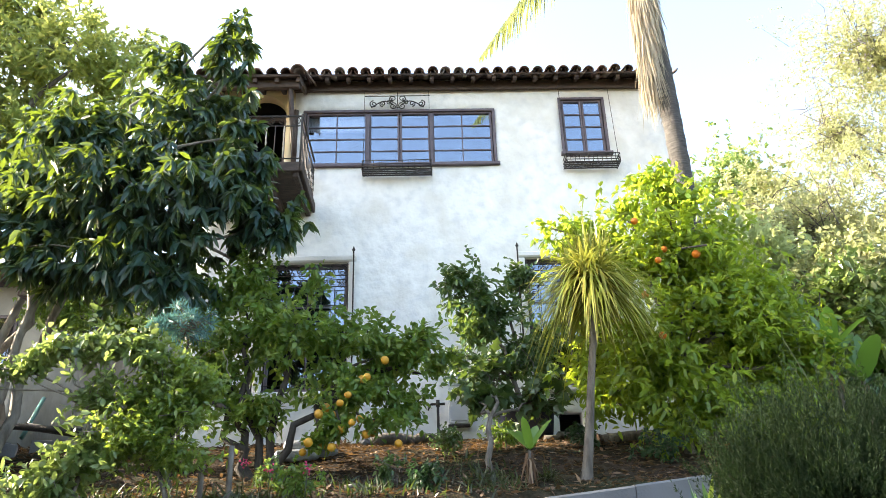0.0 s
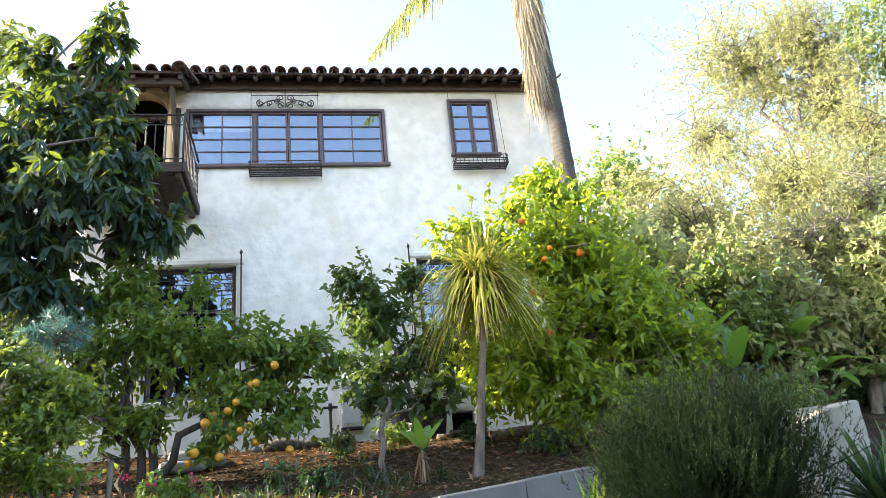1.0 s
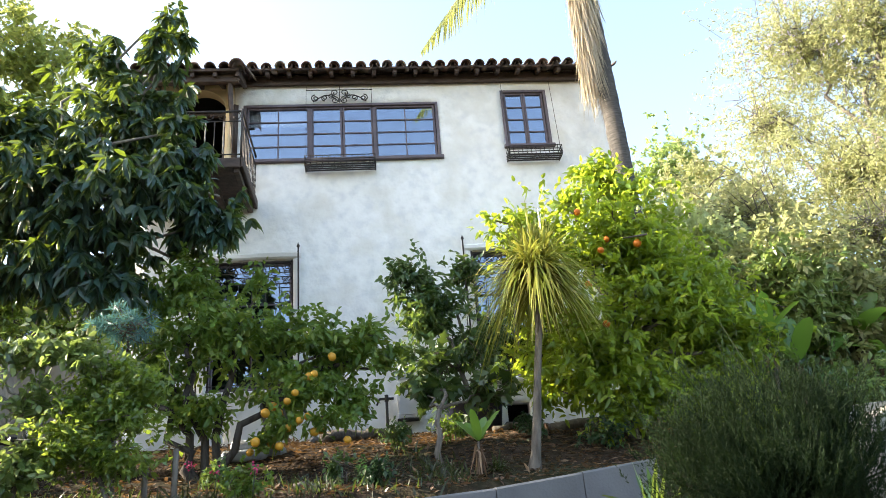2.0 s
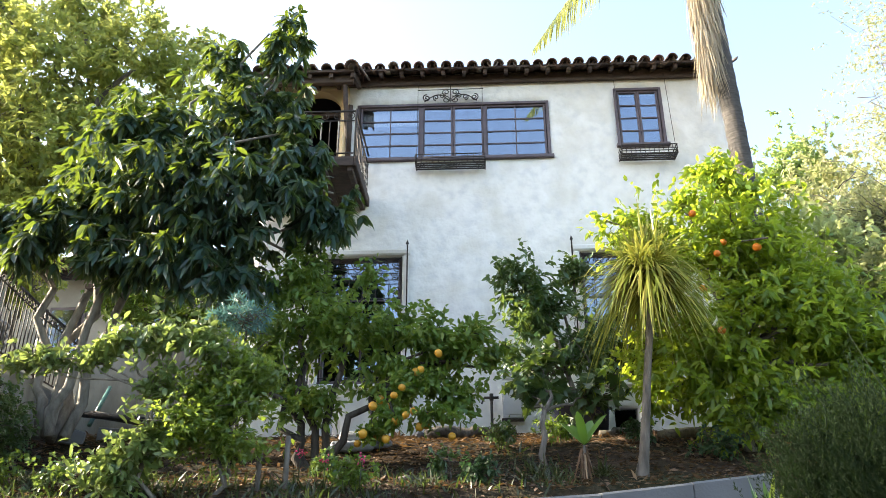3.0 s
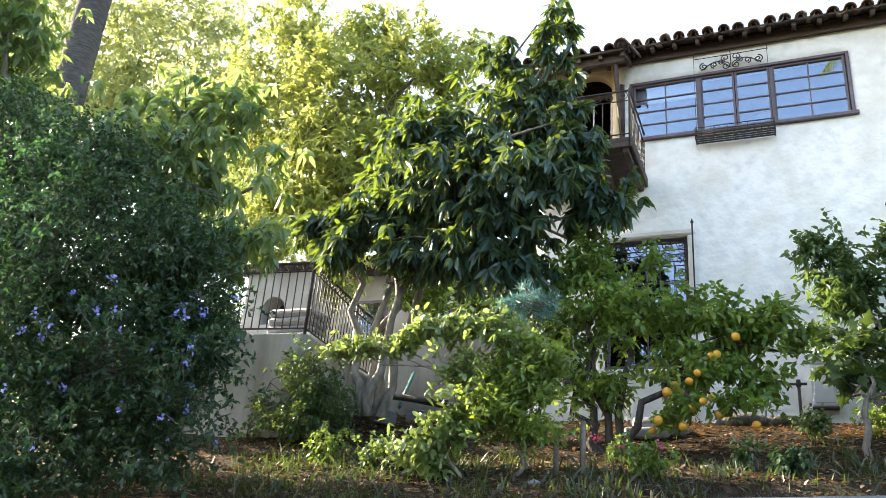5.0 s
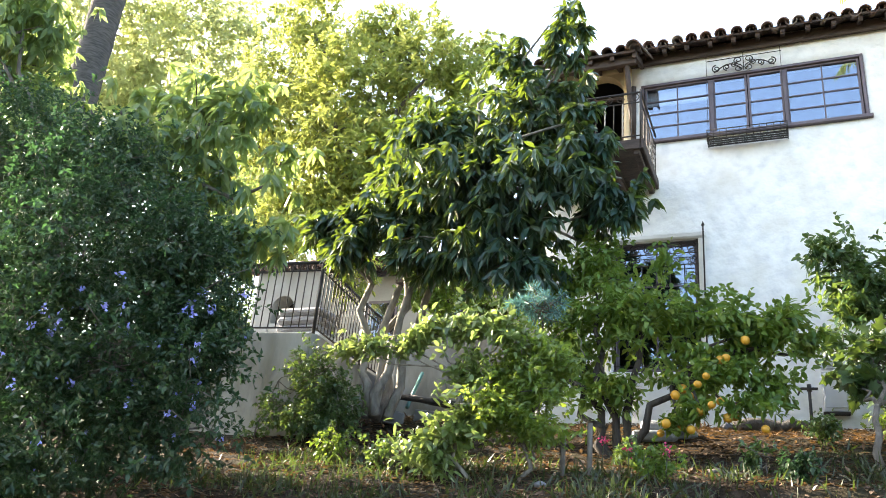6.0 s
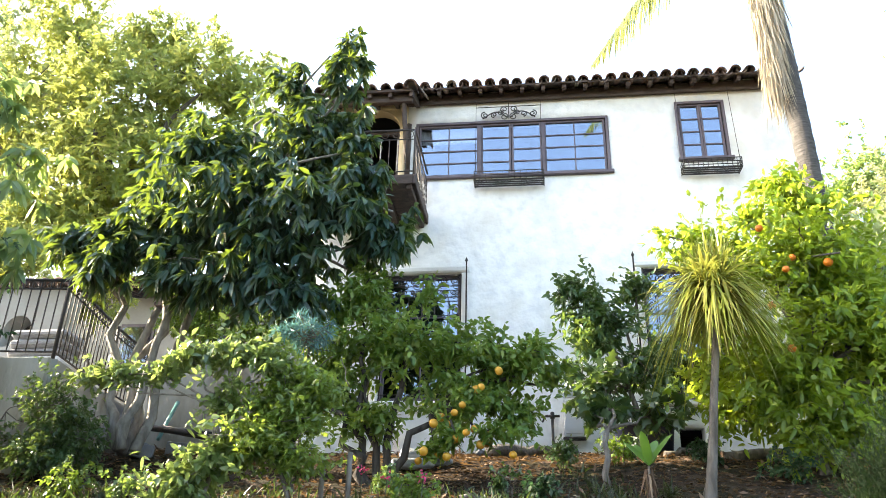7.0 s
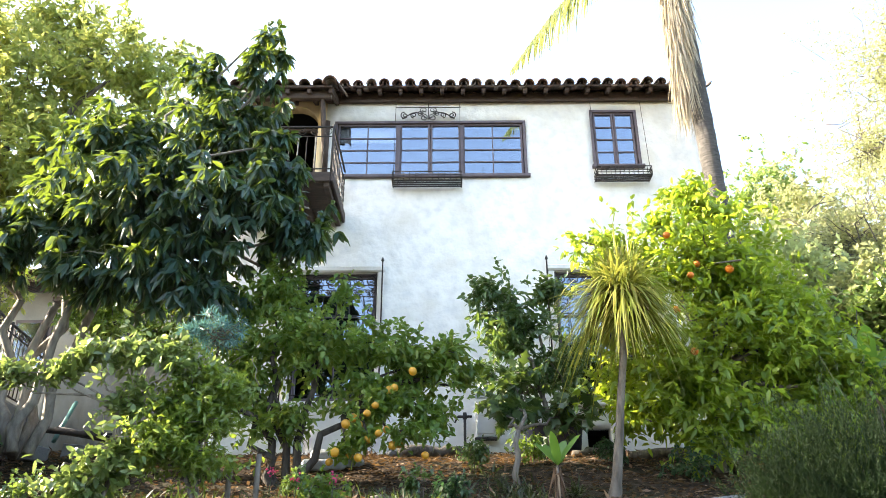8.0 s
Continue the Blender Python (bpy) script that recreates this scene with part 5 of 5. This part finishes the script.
def banana(base, stems, n, length, width, seed, label, dead=0, low=0.25, high=1.25, sag=0.35):
    """Banana stems with broad arching leaves, dry leaf sheaths hanging at the foot."""
    rng = np.random.default_rng(seed)
    t = thing("banana_plant", label, "plant", base)
    lines = []
    for x, y, h in stems:
        lines.append([(x, y, -0.15, 0.05 * length), (x, y, h * 0.6, 0.042 * length), (x, y, h, 0.03 * length)])
        a = rng.uniform(0, 2 * math.pi) + np.arange(n) * 2.4
        e = rng.uniform(low, high, n)
        way = np.stack([np.cos(a) * np.cos(e), np.sin(a) * np.cos(e), np.sin(e)], 1)
        pos = np.tile((x, y, h), (n, 1))
        for k in range(n):
            me = leaf_mesh("leaf", pos[k:k + 1], way[k:k + 1], np.array([[0.1, -0.4, 1.0]]), length * rng.uniform(0.7, 1.1), width * rng.uniform(0.8, 1.1), BLADE, L_BANANA, sag)
            part("leaf", me, L_BANANA, t)
    part("stem", tubes("stem", lines, BARK, 8), BARK, t)
    if dead:
        a = rng.uniform(0, 2 * math.pi, dead)
        xy = np.array([stems[i % len(stems)] for i in range(dead)])
        pos = np.stack([xy[:, 0] + 0.06 * length * np.cos(a), xy[:, 1] + 0.06 * length * np.sin(a), xy[:, 2] * rng.uniform(0.5, 0.95, dead)], 1)
        me = leaf_mesh("dead_leaves", pos, np.stack([np.cos(a) * 0.12, np.sin(a) * 0.12, -np.ones(dead)], 1) + rng.normal(0, 0.08, (dead, 3)), rng.normal(size=(dead, 3)), length * rng.uniform(0.3, 0.75, dead), width * 0.22, LONG, MULCH)
        part("dead_leaves", me, MULCH, t)
    return t


banana((1.0, 8.3, -1.12), [(0, 0, 0.32)], 5, 0.44, 0.12, 51, "small young banana plant with withered sheaths", 46, 0.75, 1.3, 0.12)
banana((4.98, 9.3, -0.75), [(0, 0, 1.15), (0.4, 0.15, 0.85)], 6, 0.85, 0.22, 58, "banana plant with a tall upright furled leaf", 10, 0.6, 1.5, 0.22)["group"] = "banana plants"
for bx, by, bh, bs in ((5.75, 10.5, 1.25, 52), (6.35, 10.7, 0.75, 53), (6.95, 10.4, 1.0, 54), (7.35, 10.6, 0.6, 56), (6.6, 11.0, 1.5, 57)):
    banana((bx, by, -0.35), [(0, 0, bh)], 11, 1.1, 0.27, bs, "banana plant with broad arching torn leaves", 16, 0.0, 1.35, 0.45)["group"] = "banana plants"

# the tall palm beside the house: trunk, skirt of dead fronds, crown of fronds
palm = thing("fan_palm", "tall grey palm with a hanging skirt of dead straw fronds", "palm", (4.12, 11.0, -0.3))
line = [(0, 0, -0.2, 0.24)]
for i in range(60):
    f = i / 59
    line.append((0.05 * math.sin(math.pi * f) - 0.15 * f * f, 0, 10.6 * f, 0.165 - 0.025 * f + (0.008 if i % 2 else 0)))
part("trunk", tubes("trunk", [line], BARK_PALM, 14), BARK_PALM, palm)
rng = np.random.default_rng(61)
n = 3200
a = rng.uniform(0, 2 * math.pi, n)
z = 10.5 - 4.5 * rng.random(n) ** 1.1
rad = 0.13 + 0.14 * rng.random(n) * np.clip((z - 5.2) / 3, 0.3, 1)
pos = np.stack([-0.13 + rad * np.cos(a) - 0.04 * np.clip(9 - z, 0, 3), rad * np.sin(a) - 0.04, z], 1)
way = np.stack([np.cos(a) * 0.08 + 0.02, np.sin(a) * 0.08, -np.ones(n)], 1) + rng.normal(0, 0.06, (n, 3))
part("skirt", leaf_mesh("skirt", pos, way, np.stack([np.cos(a), np.sin(a), np.zeros(n)], 1) + rng.normal(0, 0.5, (n, 3)), rng.uniform(0.3, 0.95, n), rng.uniform(0.008, 0.03, n), LONG, STRAW), STRAW, palm, "hanging straw-coloured dead fronds")


def frond(t, way, length, seed, leaf=L_GRASSTREE, root=(-0.15, 0, 10.5), sag=0.5, pinna=0.55, n=46, fall=0.55):
    """A feather frond: an arching rib with narrow leaflets on both sides."""
    rng = np.random.default_rng(seed)
    w = unit(np.array(way, float))
    f = np.linspace(0.02, 1, n)
    rib = np.array(root) + w * (f * length)[:, None]
    rib[:, 2] -= sag * length * f ** 2
    tang = unit(np.gradient(rib, axis=0))
    side = unit(np.cross(tang, (0, 0, 1.0)))
    pos = np.concatenate([rib, rib])
    wv = np.concatenate([side + tang * 0.7, -side + tang * 0.7]) + rng.normal(0, 0.12, (2 * n, 3))
    ln = pinna * np.concatenate([np.sin(np.pi * np.clip(f * 0.9 + 0.1, 0, 1)) + 0.15] * 2)
    fr = part("frond", leaf_mesh("frond", pos, wv, np.tile((0, 0, 1.0), (2 * n, 1)), ln, 0.03, LONG, leaf, fall), leaf, t)
    part("rib", tubes("rib", [[(*p, 0.02 * (1.1 - q)) for p, q in zip(rib[::5], f[::5])]], STRAW, 5), STRAW, fr)


for k in range(16):
    b = k * 2 * math.pi / 16
    frond(palm, (math.cos(b), math.sin(b), 1.0 + 0.3 * (k % 3)), 2.3, 100 + k)
frond(palm, (-0.93, 0.0, -0.88), 4.15, 140, leaf=L_FROND, sag=0.24, pinna=0.46, n=150, fall=1.2)

lp = thing("leaning_palm", "dark leaning palm trunk behind the bushes", "palm", (-12.2, 8.4, -0.6))
line = [(0.1 - 0.12 * (i / 40), 0, -0.3 + 11 * i / 40, 0.33 - 0.04 * i / 40 + (0.012 if i % 2 else 0)) for i in range(41)]
part("trunk", tubes("trunk", [line], BARK_PALM, 12), BARK_PALM, lp)
for k in range(12):
    b = k * 2 * math.pi / 12
    frond(lp, (math.cos(b), math.sin(b), 0.8), 2.4, 160 + k, root=(line[-1][0], 0, 10.6))

sp = thing("pygmy_palm", "small palm with arching light green fronds", "palm", (7.65, 10.0, -0.75))
part("trunk", tubes("trunk", [[(0, 0, -0.2, 0.07)] + [(0.02 * i, 0, 0.08 * i, 0.075 + (0.012 if i % 2 else 0)) for i in range(10)]], BARK, 9), BARK, sp)
for k in range(18):
    b = k * 2.4
    frond(sp, (math.cos(b), math.sin(b), 0.5 + 0.1 * (k % 9)), 0.6, 180 + k, L_SHRUB, (0.18, 0, 0.74), 0.6, 0.2, 34)

# ---- what lies on the ground ----
rng = np.random.default_rng(71)
n = 17000
xy = np.stack([rng.uniform(-7.0, 4.0, n), rng.uniform(5.6, 11.9, n)], 1)
pos = np.array([(x, y, ground_z(x, y) + 0.012) for x, y in xy])
way = rng.normal(size=(n, 3)) * (1, 1, 0.2)
tagged(new("leaf_litter", leaf_mesh("leaf_litter", pos, way, np.tile((0, 0, 1.0), (n, 1)) + rng.normal(0, 0.3, (n, 3)), rng.uniform(0.04, 0.13, n), rng.uniform(0.02, 0.05, n), SMALL, MULCH)), "dry brown fallen leaves strewn over the soil", "leaves", kind="stuff")
n = 3400
cx = np.stack([rng.uniform(-6.0, 0.8, 170), rng.uniform(5.9, 8.4, 170)], 1)
cx[:, 1] += np.clip(cx[:, 0] + 0.8, 0, 2) * 0.8
xy = cx[rng.integers(0, 170, n)] + rng.normal(0, 0.12, (n, 2))
pos = np.array([(x, y, ground_z(x, y)) for x, y in xy])
way = rng.normal(0, 0.4, (n, 3)) + (0, 0, 1)
tagged(new("weeds", leaf_mesh("weeds", pos, way, rng.normal(size=(n, 3)), rng.uniform(0.06, 0.26, n), rng.uniform(0.008, 0.022, n), LONG, L_GRASS, 0.3)), "thin green weeds and grass growing on the slope", "weeds", kind="stuff")


def stone(x, y, r, seed, material=CONCRETE):
    rng = np.random.default_rng(seed)
    bm = bmesh.new()
    bmesh.ops.create_icosphere(bm, subdivisions=2, radius=r)
    for v in bm.verts:
        v.co *= 1 + 0.25 * noise.noise(v.co * (1.6 / r) + Vector((seed, 0, 0)))
        v.co.z *= 0.6
    bm.transform(pose(x, y, ground_z(x, y) + r * 0.25, 0, 0, seed * 40))
    mesh_thing("stone", bm, material, "rough grey garden stone lying on the soil", "stone", "garden stones", smooth=False)


for i, (x, y, r) in enumerate([(-4.9, 8.9, 0.07), (-0.35, 11.5, 0.16), (0.3, 11.6, 0.13), (-1.0, 11.3, 0.11), (2.6, 10.6, 0.1), (3.1, 10.4, 0.12), (-2.2, 6.8, 0.06), (0.9, 11.4, 0.12)]):
    stone(x, y, r, i + 1)
for i, (x0, y0, x1, y1, r) in enumerate([(-0.9, 11.2, 0.0, 11.45, 0.09), (2.2, 10.2, 3.4, 10.35, 0.07), (1.55, 11.0, 2.4, 11.3, 0.05), (-0.9, 7.9, -0.55, 8.2, 0.03)]):
    t = tagged(new("log", tubes("log", [bend((x0, y0, ground_z(x0, y0) + r * 0.6), (x1, y1, ground_z(x1, y1) + r * 0.6), r, r * 0.8, 5, 0.02, np.random.default_rng(i))], BARK, 9)), "weathered log lying on the soil below the wall", "log", "logs")
for x, y, h in ((-2.15, 7.3, 0.42), (-1.89, 7.3, 0.5)):
    z = ground_z(x, y)
    tagged(new("stake", tubes("stake", [[(x, y, z - 0.1, 0.028), (x, y, z + h, 0.026)]], BARK, 8)), "grey wooden garden stake in the soil", "stake", "stakes")
# rubbish heap by the terrace: blocks, pipes
for i, (x, y, w) in enumerate([(-5.75, 10.2, 0.4), (-5.2, 10.5, 0.35), (-5.5, 10.0, 0.3)]):
    z = ground_z(x, y)
    bm = bmesh.new()
    add_box(bm, -w / 2, w / 2, -0.1, 0.1, 0, 0.19, 0.01)
    bm.transform(pose(x, y, z - 0.02, 0, 4 * i, 20 * i - 15))
    mesh_thing("cinder_block", bm, CONCRETE, "grey concrete block lying by the garden wall", "block", "concrete blocks")
for i, (x0, y0, z0, x1, y1, z1, r, m) in enumerate([(-5.0, 11.3, -0.25, -5.5, 12.4, 1.0, 0.025, WHITE_METAL), (-4.9, 11.0, -0.25, -5.35, 12.4, 0.9, 0.02, WHITE_METAL), (-5.9, 10.4, 0.05, -4.6, 10.2, -0.12, 0.045, IRON), (-5.7, 10.8, 0.1, -4.8, 10.9, -0.05, 0.05, IRON), (-5.6, 10.6, -0.1, -5.75, 11.3, 0.6, 0.03, L_EUPH)]):
    tagged(new("pipe", tubes("pipe", [[(x0, y0, z0, r), (x1, y1, z1, r)]], m, 8)), "old length of pipe leaning by the garden wall", "pipe", "pipes")
# vine on the retaining wall, and magenta flowers under the grapefruit tree
tree("climbing_vine", "thin leafy vine climbing the retaining wall", "vine", (-6.9, 8.7, -0.9), (-6.7, 8.75, -0.1), [(-6.75, 8.75, -0.5, 0.28, 0.35), (-6.45, 8.8, 0.1, 0.25, 0.3), (-5.9, 9.1, -0.25, 0.35, 0.45), (-6.95, 8.7, -0.85, 0.3, 0.2)], 190, 7, 0.07, 0.04, SMALL, L_DARK, BARK, 81, r0=0.012, twig=0.12)
tree("corner_bush", "dark leafy bush in the corner of the terrace wall", "bush", (-6.0, 8.75, -0.85), (-6.0, 8.75, -0.5), [(-6.05, 8.75, -0.18, 0.42, 0.6), (-6.1, 8.6, -0.65, 0.5, 0.28), (-5.75, 8.9, -0.4, 0.35, 0.45)], 620, 8, 0.075, 0.04, SMALL, L_DARK, BARK, 82, r0=0.03, twig=0.12)
for i, (x, y, a, b) in enumerate([(0.15, 9.6, 0.22, 0.2), (0.9, 9.9, 0.3, 0.22), (1.95, 9.9, 0.3, 0.2), (-0.4, 8.2, 0.2, 0.18), (-1.3, 7.4, 0.22, 0.2), (-0.1, 7.9, 0.2, 0.16), (-3.9, 7.2, 0.28, 0.18), (-4.8, 7.4, 0.3, 0.2), (2.6, 9.0, 0.35, 0.2), (-1.7, 8.2, 0.2, 0.15)]):
    z = ground_z(x, y)
    tree("seedling_plant", "small leafy green plant growing in the soil", "plant", (x, y, z), (x, y, z + b * 0.6), [(x, y, z + b, a, b)], 60, 7, 0.07, 0.04, SMALL, (L_DARK, L_CITRUS, L_PLUM)[i % 3], BARK, 300 + i, r0=0.01, twig=0.1, twigs=12)[0]["group"] = "seedlings"
for i, (x, y, rz) in enumerate(((-1.72, 9.75, 8), (-1.5, 9.95, -12), (-1.62, 9.82, 4))):
    bm = bmesh.new()
    bmesh.ops.create_cube(bm, size=1)
    bmesh.ops.subdivide_edges(bm, edges=bm.edges[:], cuts=4, use_grid_fill=True)
    for v in bm.verts:
        r = v.co.normalized() * 0.62
        v.co = v.co.lerp(r, 0.55)
        v.co = Vector((v.co.x * 0.5, v.co.y * 0.3, v.co.z * 0.13)) * (1 + 0.12 * noise.noise(v.co * 4 + Vector((i, 0, 0))))
    bm.transform(pose(x, y, ground_z(x, y) + (0.04 if i < 2 else 0.13), 0, 3 * i, rz))
    mesh_thing("sack", bm, SACK, "pale grey-blue soil sack lying under the grapefruit tree", "sack", "soil sacks", smooth=True)
tub = thing("plastic_tub", "dark blue plastic tub standing against the house", "tub", (1.35, 11.35, -0.2))
bm = bmesh.new()
rings = []
for rx, ry, z in ((0.30, 0.2, 0.0), (0.38, 0.26, 0.03), (0.42, 0.29, 0.36), (0.45, 0.31, 0.37), (0.45, 0.31, 0.40), (0.41, 0.28, 0.40), (0.37, 0.25, 0.06)):
    rings.append([bm.verts.new((rx * math.cos(q * math.pi / 10), ry * math.sin(q * math.pi / 10), z)) for q in range(20)])
for ra, rb in zip(rings, rings[1:]):
    for q in range(20):
        bm.faces.new([ra[q], ra[(q + 1) % 20], rb[(q + 1) % 20], rb[q]])
bm.faces.new(rings[0][::-1])
bm.faces.new(rings[-1])
part("tub_body", bm, NAVY, tub, smooth=True)
for x, y in ((-1.85, 7.6), (-1.55, 7.35), (-1.2, 7.3)):
    z = ground_z(x, y)
    rng = np.random.default_rng(int(abs(x) * 100))
    fp = thing("flowering_weed", "thin stem with small magenta flowers", "flower", (x, y, z), "magenta flowers")
    part("stem", tubes("stem", [[(0, 0, -0.05, 0.008), (0.02, 0, 0.3, 0.005)]], L_GRASS, 5), L_GRASS, fp)
    pos = np.array((0.02, 0, 0.3)) + rng.normal(0, 0.03, (14, 3))
    part("blossoms", leaf_mesh("blossoms", pos, rng.normal(size=(14, 3)), rng.normal(size=(14, 3)), 0.035, 0.025, SMALL, L_RED), L_RED, fp)
